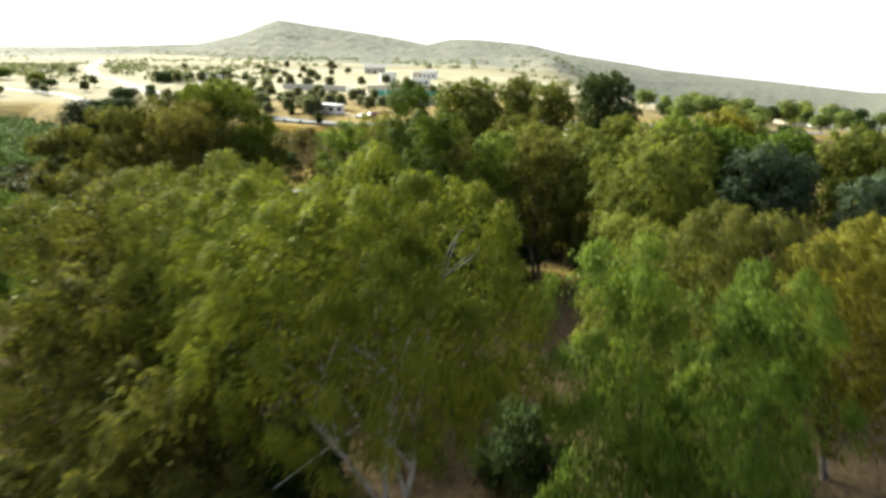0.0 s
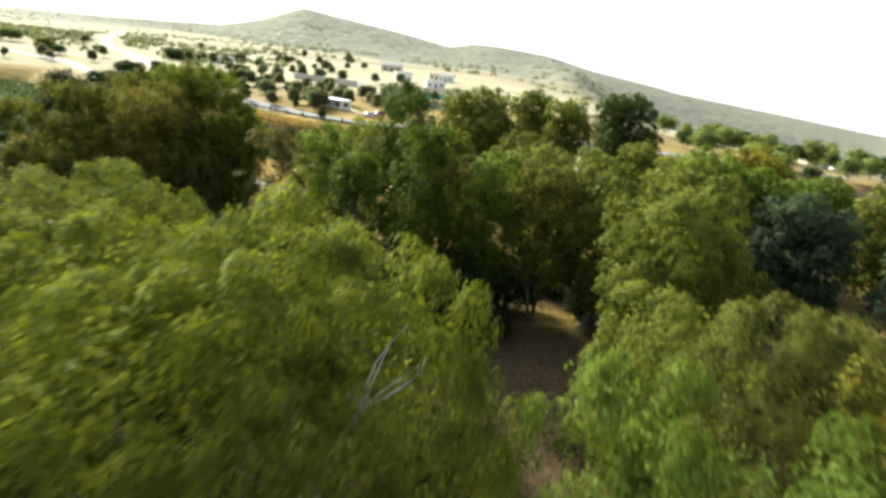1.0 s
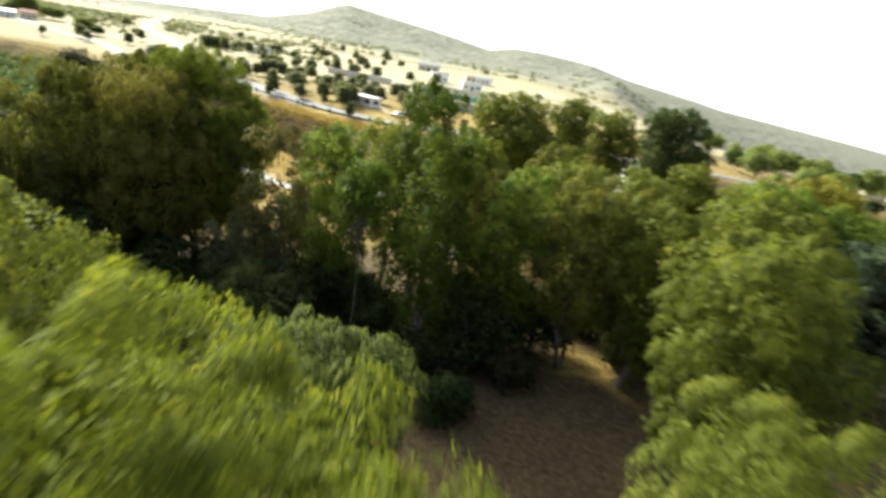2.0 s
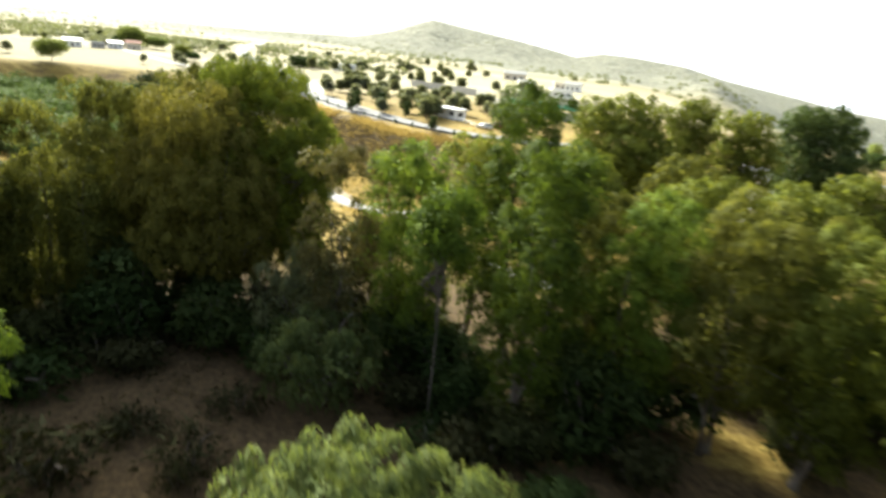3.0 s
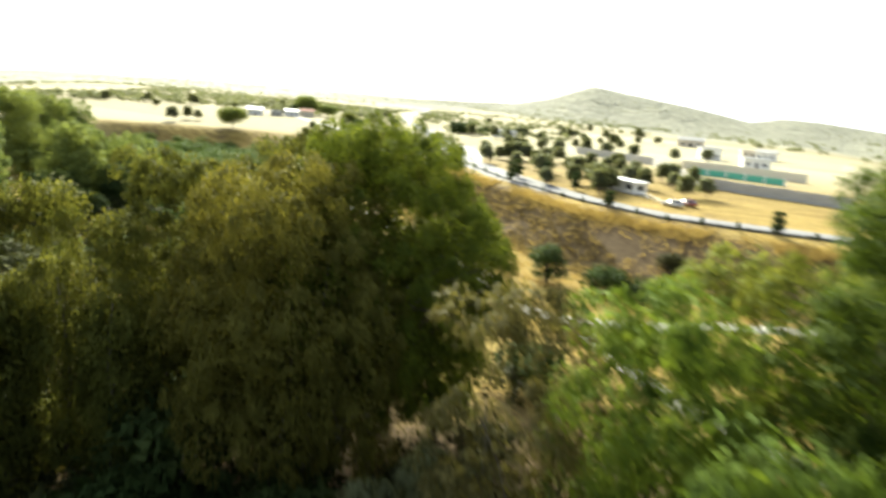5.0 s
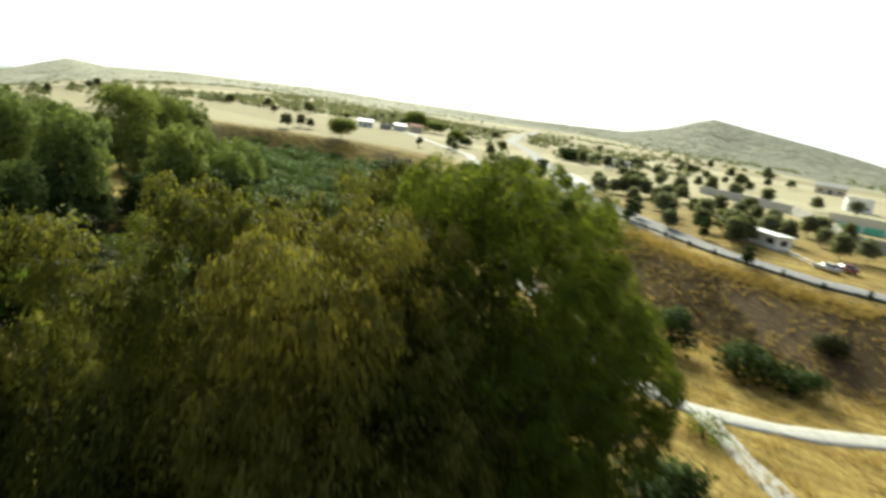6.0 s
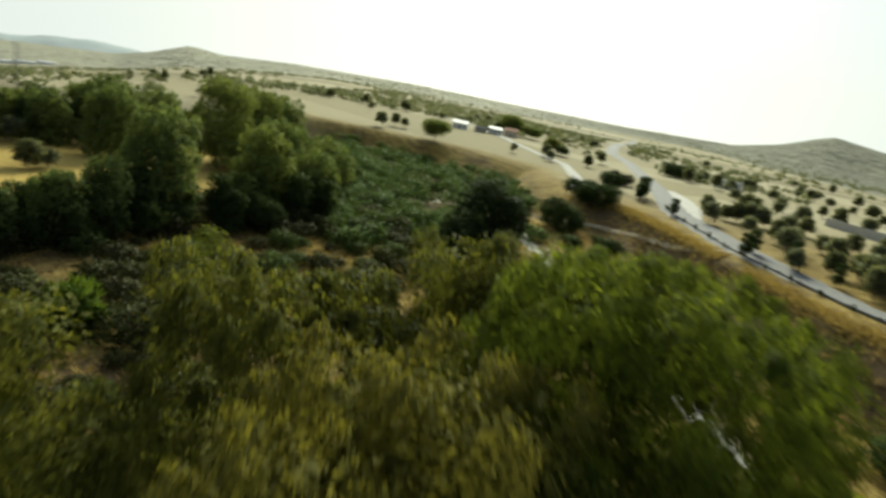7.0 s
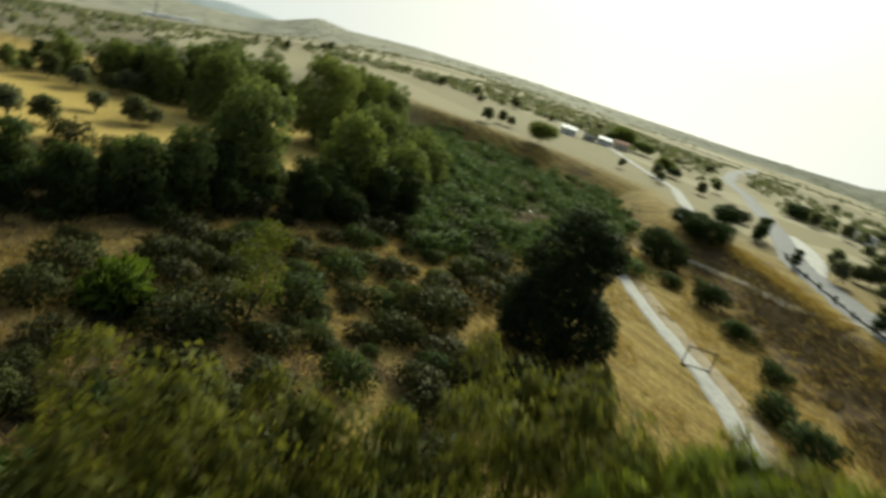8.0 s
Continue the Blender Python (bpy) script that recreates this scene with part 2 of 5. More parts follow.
def height(x, y):
    """Ground level: a valley floor, a bank up to a terrace with the road, a plain that rises gently, and hills."""
    x, y = np.asarray(x, float), np.asarray(y, float)
    d = y - np.interp(x, EDGE_X, EDGE_Y)
    w = 20 + 170 * ease((-238 - x) / 70)
    slope = ease((d + w) / (w + 2))
    east = ease((x - 20) / 120)
    terrace = 10 + 9 * (1 - np.exp(-np.maximum(d, 0) / 170)) * (1 - east) - 5 * east
    valley = 2.0 + 0.35 * waves(x, y, 0.09) + 0.12 * waves(x, y, 0.41, 1.0)
    near = valley * (1 - slope) + (terrace + 0.25 * waves(x, y, 0.05, 2.0)) * slope
    near = near + 0.5 * slope * (1 - slope) * 4 * waves(x, y, 0.25, 3.0) * 0.6
    r = np.hypot(x - CX, y - CY)
    az = np.degrees(np.arctan2(-(x - CX), y - CY))
    el = np.interp(az, SKY_AZ, SKY_EL)
    rise = np.tan(np.radians(el))
    ridge = CZ + 2600 * rise
    flat_el = np.interp(az, [46, 56, 64, 72, 80, 90, 180], [0.0, -0.12, -0.7, -1.9, -2.75, -3.6, -3.6])
    plain_el = np.tan(np.radians(np.where((az > 46) & (x < 0), flat_el, np.minimum(el, 0.25) - 0.35)))
    plain_h = CZ + 2600 * plain_el
    west = ease((az - 48) / 30) * (x < 0)
    t = ease((r - 320 + 120 * east) / (1500 - 900 * east))
    t = t * (1 - west) + np.clip((r - 210) / 1500, 0, 1) * west
    h = near * (1 - t) + plain_h * t
    up = ease((r - 1300) / 1300)
    h = h + (ridge - plain_h) * up + 4.0 * t * waves(x, y, 0.006, 5.0) * (1 - up) 
    h = h + np.maximum(ridge - plain_h, 0) * up * (1 - up) * 0.5 * waves(x, y, 0.02, 1.0)
    return np.where(r > 2600, h - (r - 2600) * 0.02, h)


def level(x, y):
    return float(height(x, y))


def mesh_from(name, verts, faces, mat, smooth=False, normals=None):
    """A mesh from arrays. normals: one for each vertex, so that leaves take the shading of the tuft on which they grow."""
    me = bpy.data.meshes.new(name)
    verts = np.asarray(verts, dtype=np.float32)
    faces = np.asarray(faces, dtype=np.int32)
    n, k = faces.shape
    me.vertices.add(len(verts))
    me.vertices.foreach_set("co", verts.ravel())
    me.loops.add(n * k)
    me.loops.foreach_set("vertex_index", faces.ravel())
    me.polygons.add(n)
    me.polygons.foreach_set("loop_start", np.arange(n, dtype=np.int32) * k)
    me.polygons.foreach_set("loop_total", np.full(n, k, dtype=np.int32))
    if smooth:
        me.polygons.foreach_set("use_smooth", np.ones(n, dtype=bool))
    me.update(calc_edges=True)
    me.validate()
    if normals is not None:
        at = me.attributes.new("custom_normal", "FLOAT_VECTOR", "POINT")
        at.data.foreach_set("vector", np.asarray(normals, dtype=np.float32).ravel())
    me.materials.append(mat)
    return me


def build_ground():
    rings = [0.0]
    while rings[-1] < 4900:
        r = rings[-1]
        rings.append(r + (2.1 if r < 190 else 2.1 + (r - 190) * 0.04))
    rings = np.array(rings[1:])
    seg = 480
    a = np.linspace(0, 2 * np.pi, seg, endpoint=False)
    gx, gy = -45.0, 105.0
    R, A = np.meshgrid(rings, a, indexing="ij")
    X, Y = gx + R * np.cos(A), gy + R * np.sin(A)
    Z = height(X, Y)
    V = np.vstack([np.array([[gx, gy, level(gx, gy)]]), np.stack([X, Y, Z], -1).reshape(-1, 3)])
    i, j = np.meshgrid(np.arange(len(rings) - 1), np.arange(seg), indexing="ij")
    jn = (j + 1) % seg
    quads = np.stack([1 + i * seg + j, 1 + (i + 1) * seg + j, 1 + (i + 1) * seg + jn, 1 + i * seg + jn], -1).reshape(-1, 4)
    hub = np.stack([np.zeros(seg, int), 1 + np.arange(seg), 1 + (np.arange(seg) + 1) % seg, np.zeros(seg, int)], -1)
    tri = hub[:, :3]
    me = bpy.data.meshes.new("ground")
    me.from_pydata([tuple(v) for v in V.tolist()], [], [tuple(q) for q in quads.tolist()] + [tuple(q) for q in tri.tolist()])
    me.polygons.foreach_set("use_smooth", np.ones(len(me.polygons), dtype=bool))
    me.materials.append(SOIL)
    x, y, z = V[:, 0], V[:, 1], V[:, 2]
    d = y - np.interp(x, EDGE_X, EDGE_Y)
    r = np.hypot(x - CX, y - CY)
    bank = np.exp(-((d + 10) / 10.0) ** 2) * (1 - ease((-235 - x) / 40))
    wood = np.exp(-(np.maximum(np.hypot((x + 5) / 55, (y - 50) / 45) - 0.8, 0) * 3) ** 2)
    scrub = ease((-40 - x) / 25) * ease((128 - y + (x + 70) * 0.2) / 18) * ease((x + 122) / 14)
    reed = ease((-105 - x) / 25) * ease((-d - 12) / 15) * ease((y - 122 + 0.3 * (x + 120)) / 18)
    meadow = ease((-122 - x) / 8) * ease((x + 225) / 40) * ease((126 - y + 0.35 * (-122 - x)) / 14)
    # the last term pales a sandy gap, its sunlight painted into the ground colour
    earth = np.clip(-0.22 * meadow + 0.20 + (0.12 + 0.32 * ease((x + 125) / 30)) * bank + 0.42 * wood + 0.16 * scrub + 0.3 * reed - 0.34 * np.exp(-((x - 13.5) / 4.5) ** 2 - ((y - 73) / 5) ** 2), -0.1, 0.7)
    far = ease((r - 135) / 140) * ease((d + 5) / 20 + (r > 300))
    far = np.maximum(far, ease((-212 - x) / 40) * ease((220 - y) / 40))
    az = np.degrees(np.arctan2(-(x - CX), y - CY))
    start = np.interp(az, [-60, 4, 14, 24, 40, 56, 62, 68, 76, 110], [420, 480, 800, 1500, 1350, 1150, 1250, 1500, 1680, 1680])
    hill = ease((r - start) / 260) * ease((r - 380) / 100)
    # the last mask grows westward, where haze is painted into the hill colour
    for name, val in (("earth", earth), ("far", far * (1 - meadow)), ("hill", hill), ("stubble", meadow), ("hill_haze", ease((az - 26) / 20))):
        at = me.attributes.new(name, "FLOAT", "POINT")
        at.data.foreach_set("value", val.astype(np.float32))
    return tagged(new("ground", me), "dry valley floor, road terrace and far hills of straw-coloured grass", "ground", kind="structure")


build_ground()


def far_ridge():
    """The mountain beyond the hills: a long crest with a slope on either side, distance haze painted into its pale
    colour.
    """
    az = np.linspace(66, 130, 65)
    el = np.interp(az, [66, 70, 72, 74, 76.5, 78.5, 81, 84, 87, 92, 100, 112, 122, 130], [-2.4, -1.4, -1.2, -1.05, -1.15, -1.3, -1.8, -2.0, -1.9, -1.7, -2.0, -2.1, -2.6, -4.0])
    el = el + 0.05 * np.sin(az * 2.1) + 0.03 * np.sin(az * 5.3 + 1)
    a = np.radians(az)
    rows = []
    for far, drop in ((3300, 2.6), (3700, 0.9), (4100, 0.0), (4600, 3.0)):
        rows.append(np.stack([CX - far * np.sin(a), CY + far * np.cos(a), CZ + far * np.tan(np.radians(el - drop * (0.9 + 0.12 * np.sin(az * 3.7 + far))))], 1))
    V = np.vstack(rows)
    n = len(az)
    F = [(j * n + i, j * n + i + 1, (j + 1) * n + i + 1, (j + 1) * n + i) for j in range(3) for i in range(n - 1)]
    tagged(new("backdrop", mesh_from("backdrop", V, F, plain("hazed_rock", (0.36, 0.40, 0.41), 1.0, 0.12, 0.004, spec=0.0), True)), "mountain ridge beyond the plain, pale blue-grey with painted haze", "mountain", kind="structure")


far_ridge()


def ribbon(name, pts, width, mat, lift=0.14, label="", category="", crown=0.05):
    """A road laid on the ground along a smooth line, with a slightly raised middle and ragged, sunk edges."""
    p = np.array(pts, float)
    t = np.concatenate([[0], np.cumsum(np.hypot(*np.diff(p, axis=0).T))])
    s = np.arange(0, t[-1], 1.5)
    sm = []
    for k in range(2):
        v = np.interp(s, t, p[:, k])
        for _ in range(6):
            v[1:-1] = (v[:-2] + 2 * v[1:-1] + v[2:]) / 4
        sm.append(v)
    c = np.stack(sm, 1)
    tan = np.gradient(c, axis=0)
    tan /= np.linalg.norm(tan, axis=1)[:, None]
    nor = np.stack([-tan[:, 1], tan[:, 0]], 1)
    offs = np.array([-0.5, -0.42, -0.2, 0, 0.2, 0.42, 0.5])
    rise = np.array([-0.3, lift, lift + crown * 0.7, lift + crown, lift + crown * 0.7, lift, -0.3])
    rng = np.random.default_rng(len(pts) * 7 + len(name))
    w = np.asarray(width if np.ndim(width) else [width] * len(pts), float)
    w = np.interp(s, t, w)
    rag = 1 + 0.10 * np.sin(s * 0.7) * rng.uniform(0.3, 1, len(s)) + rng.uniform(-0.05, 0.05, len(s))
    V = []
    for o, z in zip(offs, rise):
        q = c + nor * (o * w * (rag if abs(o) > 0.3 else 1))[:, None]
        zz = height(q[:, 0], q[:, 1])
        V.append(np.column_stack([q, zz + z]))
    V = np.stack(V, 1).reshape(-1, 3)
    m = len(offs)
    i, j = np.meshgrid(np.arange(len(s) - 1), np.arange(m - 1), indexing="ij")
    F = np.stack([i * m + j, i * m + j + 1, (i + 1) * m + j + 1, (i + 1) * m + j], -1).reshape(-1, 4)[:, ::-1]
    return tagged(new(name, mesh_from(name, V, F, mat, True)), label, category, kind="structure")


ribbon("track", [(60, 178), (30, 158), (8, 144), (-9, 135), (-20, 126), (-29, 122), (-38, 125), (-53, 139), (-64, 148), (-84, 161), (-104, 175), (-118, 190)], 3.4, TRACK,
       label="pale gravel farm track across the dry grass", category="track")
ribbon("verge", [(-36, 127), (-50.5, 140), (-61.5, 149.5), (-81.5, 163), (-101, 177)], [2.0, 4.5, 4.5, 4.0, 2.0], plain("trodden_earth", (0.27, 0.215, 0.13), 0.95, 0.3, 0.8), lift=0.06,
       label="trodden pale earth beside the gravel track", category="verge", crown=0.02)
ribbon("track", [(-27, 122), (-21, 115), (-12, 106), (0, 100)], 2.6, TRACK, label="narrow pale gravel side track", category="track")
ribbon("track", [(-128, 228), (-140, 248), (-172, 285), (-205, 303), (-282, 345), (-360, 372)], 5.0, TRACK, label="pale dirt road along the top of the bank", category="track")
ribbon("track", [(-120, 205), (-112, 208), (-101, 207), (-89, 201), (-78, 195), (-73, 193), (-66, 193.5), (-59, 195)], 1.5, plain("path_dust", (0.34, 0.30, 0.22), 0.95, 0.25, 0.9), label="pale path climbing the bank to the road", category="track")
ribbon("road", list(zip(ROAD_X[1:-1].tolist(), ROAD_Y[1:-1].tolist())), [9, 9, 9, 9, 8, 8, 9, 10.5, 6, 5.5, 5.5, 5.5, 5.5], ASPHALT,
       label="worn grey asphalt road along the terrace", category="road")
ribbon("apron", [(-88, 226), (-97, 243), (-109, 262), (-122, 280)], [4, 8, 9, 4], plain("pale_concrete", (0.42, 0.41, 0.37), 0.9, 0.2, 0.5), lift=0.10,
       label="pale concrete apron where the roads meet", category="pavement", crown=0.02)
ribbon("stream", [(-152, 168), (-146, 171), (-141, 174), (-135, 178)], [1.5, 3.4, 3.0, 1.2], plain("pale_silt", (0.46, 0.43, 0.36), 0.35, 0.3, 0.6), lift=0.05,
       label="pale strip of shallow water and silt among reeds", category="stream", crown=0.0)


# ---- trees ----
def tube(path, radii, sides=7):
    """A tapered limb along a path: verts and quads."""
    path = np.array(path, float)
    V, F = [], []
    for k, (p, r) in enumerate(zip(path, radii)):
        d = path[min(k + 1, len(path) - 1)] - path[max(k - 1, 0)]
        d /= np.linalg.norm(d) + 1e-9
        u = np.cross(d, [0.31, 0.95, 0.1])
        u /= np.linalg.norm(u) + 1e-9
        v = np.cross(d, u)
        a = np.linspace(0, 2 * np.pi, sides, endpoint=False)
        V.append(p + r * (np.cos(a)[:, None] * u + np.sin(a)[:, None] * v))
    V = np.vstack(V)
    for k in range(len(path) - 1):
        for j in range(sides):
            F.append((k * sides + j, k * sides + (j + 1) % sides, (k + 1) * sides + (j + 1) % sides, (k + 1) * sides + j))
    return V, np.array(F)


def bent(rng, a, b, n=6, sag=0.6):
    a, b = np.array(a, float), np.array(b, float)
    mid = rng.normal(0, sag, 3)
    t = np.linspace(0, 1, n)[:, None]
    return a + (b - a) * t + mid * np.sin(np.pi * t) + rng.normal(0, sag * 0.12, (n, 3)) * (t > 0) * (t < 1)


def unit(v):
    return v / (np.linalg.norm(v, axis=1)[:, None] + 1e-9)


def leaves(rng, centres, sizes, per, leaf, droop, flat=0.75, wide=1.0, hang=0.0, dirs=None):
    """Hanging tufts: thin leaves on small domes whose skirts droop. dirs: which way each tuft faces. Gives verts, faces and normals."""
    n = len(centres) * per
    c = np.repeat(centres, per, axis=0)
    s = np.repeat(sizes, per)[:, None]
    az = rng.uniform(0, 2 * np.pi, n)
    th = np.arccos(rng.uniform(-0.35, 1.0, n))
    rad = rng.uniform(0.55, 1.0, n) ** 0.6
    out = np.stack([np.sin(th) * np.cos(az), np.sin(th) * np.sin(az), flat * np.cos(th)], 1)
    p = c + s * out * rad[:, None] * np.array([1 - 0.35 * hang, 1 - 0.35 * hang, 1 + 0.6 * hang])
    p[:, 2] -= hang * s[:, 0] * 0.5
    p[:, 2] -= droop * s[:, 0] * rng.uniform(0, 1, n) ** 1.5 * np.sin(th) * 1.2
    ax = unit(out * np.array([0.9, 0.9, 0.3]) * (1 - 0.5 * hang) + rng.normal(0, 0.35 - 0.1 * hang, (n, 3)) + np.array([0, 0, -droop - 0.75 * hang]))
    side = unit(np.cross(ax, out + rng.normal(0, 0.32, (n, 3))))
    L = leaf * rng.uniform(0.65, 1.4, n)[:, None]
    L = L * (1 + 0.25 * hang)
    W = L * rng.uniform(0.11, 0.17, n)[:, None] * wide * (1 - 0.42 * hang)
    face = out * 1.0 + rng.normal(0, 0.18, (n, 3))
    if dirs is not None:
        face += 0.65 * np.repeat(dirs, per, axis=0)
    face = unit(face)
    turn = np.where((np.cross(ax, side) * face).sum(1) < 0, -1.0, 1.0)[:, None]
    V = np.stack([p - side * W * turn, p + ax * L, p + side * W * turn], 1).reshape(-1, 3)
    F = np.arange(3 * n).reshape(n, 3)
    return V, F, np.repeat(face, 3, axis=0)


def join(*groups):
    """Several (verts, faces, normals) as one."""
    V, F, N, off = [], [], [], 0
    for v, f, m in groups:
        V.append(v)
        F.append(f + off)
        N.append(m)
        off += len(v)
    return np.vstack(V), np.vstack(F), np.vstack(N)


def crown_points(rng, lobes, spacing):
    """Tuft centres spread over the outsides of the lobes of a crown, none buried inside a neighbour, and which way they face."""
    pts, ways = [], []
    for (cx, cy, cz, rx, rz) in lobes:
        k = int(4 * np.pi * rx * (rx + rz) / 2 / spacing ** 2)
        i = np.arange(k) + 0.5
        ph = np.arccos(1 - 2 * i / k)
        ga = np.pi * (1 + 5 ** 0.5) * i + rng.uniform(0, 6.28)
        u = np.stack([np.sin(ph) * np.cos(ga), np.sin(ph) * np.sin(ga), np.cos(ph)], 1)
        u = unit(u + rng.normal(0, 0.10, u.shape))
        q = u * np.array([rx, rx, rz]) * rng.uniform(0.84, 1.04, (k, 1)) + np.array([cx, cy, cz])
        keep = np.ones(k, bool)
        for (ax, ay, az, ar, ah) in lobes:
            if (ax, ay, az) != (cx, cy, cz):
                e = ((q[:, 0] - ax) / ar) ** 2 + ((q[:, 1] - ay) / ar) ** 2 + ((q[:, 2] - az) / ah) ** 2
                keep &= e > 0.72
        keep &= (u[:, 2] > -0.75)
        keep &= rng.uniform(0, 1, k) < 0.93
        pts.append(q[keep])
        ways.append(u[keep])
    return np.vstack(pts), np.vstack(ways)


def puffs(rng, lobes, spacing, tufts):
    """Billows on a crown, each a cluster of tufts on its upper and outer side; gives tuft centres, sizes and facings."""
    c, way = crown_points(rng, lobes, spacing)
    r = rng.uniform(0.40, 0.66, len(c)) * spacing
    n = len(c) * tufts
    u = unit(rng.normal(0, 1, (n, 3)) * 0.8 + np.repeat(way, tufts, axis=0) * 1.2 + np.array([0, 0, 0.5]))
    rr = np.repeat(r, tufts)
    p = np.repeat(c, tufts, axis=0) + u * rr[:, None] * np.array([0.8, 0.8, 0.75])
    p[:, 2] -= rng.uniform(0, 0.5, n) * rr * (u[:, 2] < 0.2)
    return p, rr * rng.uniform(0.42, 0.68, n), unit(u + 0.5 * np.repeat(way, tufts, axis=0))


def part(name, me, parent, label=""):
    ob = new(name, me)
    ob.parent = parent
    if label:
        ob["label"] = label
    return ob


def make_lobes(rng, r, top, low, n, core=0.62, foot=0.55, size=1.0):
    """A crown of distinct overlapping lobes: a core, tiers of drooping ones round it and rounder ones on top, one of them highest."""
    mid = (top + low) / 2
    hz = (top - low) / 2
    L = [(0.0, 0.0, mid - 0.05 * hz, r * core, hz * 0.86)]
    a0 = rng.uniform(0, 6.28)
    tiers = max(1, round(1.15 * hz / r))
    for j in range(tiers):
        for k in range(n):
            a = a0 + 2 * np.pi * (k + 0.5 * j) / n + rng.normal(0, 0.2)
            s = r * rng.uniform(0.30, 0.44) * size
            f = (j + rng.uniform(0.2, 0.85)) / tiers          # 0 at the foot of the crown, 1 near its top
            q = (r * rng.uniform(0.90, 1.04) - s) * (foot + (1 - foot) * min(1.0, 1.9 * f))
            z = low + s * 0.8 + f * (1.45 * hz - s * 0.8)
            L.append((q * np.cos(a), q * np.sin(a), z, s, min(s * rng.uniform(1.0, 1.45), top - z)))
    m = max(3, n // 2 + 1)
    for k in range(m):
        a = a0 + 2 * np.pi * (k + 0.5) / m + rng.normal(0, 0.3)
        q = r * rng.uniform(0.26, 0.56) * (k > 0) + 0.10 * r
        s = r * rng.uniform(0.30, 0.42) * size
        L.append((q * np.cos(a), q * np.sin(a), top - s * 0.95 - (q / r) ** 2 * 0.36 * min(hz, r) - (k > 0) * rng.uniform(0, 0.08) * min(hz, r), s, s * 0.95))
    return L


def make_tree(seed, r, top, low, leafmat, spacing=1.15, per=105, leaf=0.30, droop=0.5, lobes=6, stems=1, name="eucalyptus_tree", limbs=5, sparse=1.0, wide=1.15, billow=0.0, hang=0.0, bark=None, girth=1.0, core=0.62, foot=0.55, size=1.0):
    """A broad tree: leaning tapered stems, limbs that reach into the lobes, and a crown of hanging tufts."""
    rng = np.random.default_rng(seed)
    ob = new(name)
    ob.empty_display_size = 0.5
    if billow:
        r, top = r - 0.42 * billow, top - 0.55 * billow
    L = make_lobes(rng, r, top, low, lobes, core, foot, size)
    tr = 0.020 * top * (0.8 if stems > 1 else 1.0) * girth
    forks = []
    for s in range(stems):
        a = rng.uniform(0, 6.28)
        base = np.array([np.cos(a), np.sin(a), 0]) * (0.5 * (stems > 1) * tr * 3) + np.array([0, 0, -0.4])
        fork = base * 1.2 + np.array([rng.normal(0, 0.10 * r), rng.normal(0, 0.10 * r), max(low * 0.9, top * 0.28)])
        fork += np.array([np.cos(a), np.sin(a), 0]) * (0.16 * r * (stems > 1))
        end = fork * np.array([1.6, 1.6, 1]) + np.array([0, 0, (top - fork[2]) * 0.66])
        way = np.vstack([bent(rng, base, fork, 5, 0.3), bent(rng, fork, end, 5, 0.4)[1:]])
        rad = np.linspace(1, 0.16, len(way)) * tr
        rad[0] *= 1.35
        V, F = tube(way, rad, 9)
        part("trunk", mesh_from("trunk", V, F, bark or BARK, True), ob)
        forks.append((way, rad))
    for k, lb in enumerate(L[1:1 + limbs]):
        way, rad = forks[k % len(forks)]
        i = 3 + k % 3
        tgt = np.array([lb[0], lb[1], lb[2] - 0.1 * lb[4]])
        V, F = tube(bent(rng, way[i], tgt, 6, 0.5), np.linspace(rad[i] * 0.75, 0.05, 6), 6)
        Vs, Fs = [V], [F]
        off = len(V)
        for q in range(4):
            st = V[(2 + q % 3) * 6]
            tip = tgt + rng.normal(0, 1, 3) * lb[3] * 0.6
            v, f = tube(bent(rng, st, tip, 4, 0.3), np.linspace(0.10, 0.03, 4), 4)
            Vs.append(v)
            Fs.append(f + off)
            off += len(v)
        part("limb", mesh_from("limb", np.vstack(Vs), np.vstack(Fs), bark or BARK, True), ob)
    if billow:
        P, S, D = puffs(rng, L, billow, 6)
    else:
        P, D = crown_points(rng, L, spacing)
        S = rng.uniform(0.62, 1.05, len(P)) * spacing
    if sparse < 1:
        keep = rng.uniform(0, 1, len(P)) < sparse
        P, S, D = P[keep], S[keep], D[keep]
    if billow:
        up = P[:, 2] > low + (0.25 if foot > 0.8 else 0.5) * (top - low)
        groups = [leaves(rng, P[up], S[up], per, leaf, droop, wide=wide, hang=hang, dirs=D[up]),
                  leaves(rng, P[~up], S[~up], max(6, int(per * (0.9 if core > 0.85 else 0.6))), leaf * 1.25, droop, wide=wide, hang=hang, dirs=D[~up])]
    else:
        groups = [leaves(rng, P, S, per, leaf, droop, wide=wide, dirs=D)]
    if sparse == 1:
        q, d = crown_points(rng, [(a, b, c, e * 0.76, f * 0.78) for a, b, c, e, f in L], spacing * 1.05)
        groups.append(leaves(rng, q, np.full(len(q), spacing * 1.1), (56 if core > 0.85 else 34) if leaf < 0.2 else 15, 0.21 if leaf < 0.2 else 0.38 if leaf < 0.4 else 0.6, droop * 0.5 + 0.4 * hang, wide=2.1, dirs=d))
    q = []
    for b in L:
        u = unit(rng.normal(0, 1, (max(5, int(b[3] * b[4] * 3)), 3))) * rng.uniform(0.35, 0.74, (max(5, int(b[3] * b[4] * 3)), 1))
        q.append(np.array(b[:3]) + u * np.array([b[3], b[3], b[4]]))
    q = np.vstack(q)
    if sparse < 1:
        q = q[rng.uniform(0, 1, len(q)) < sparse]
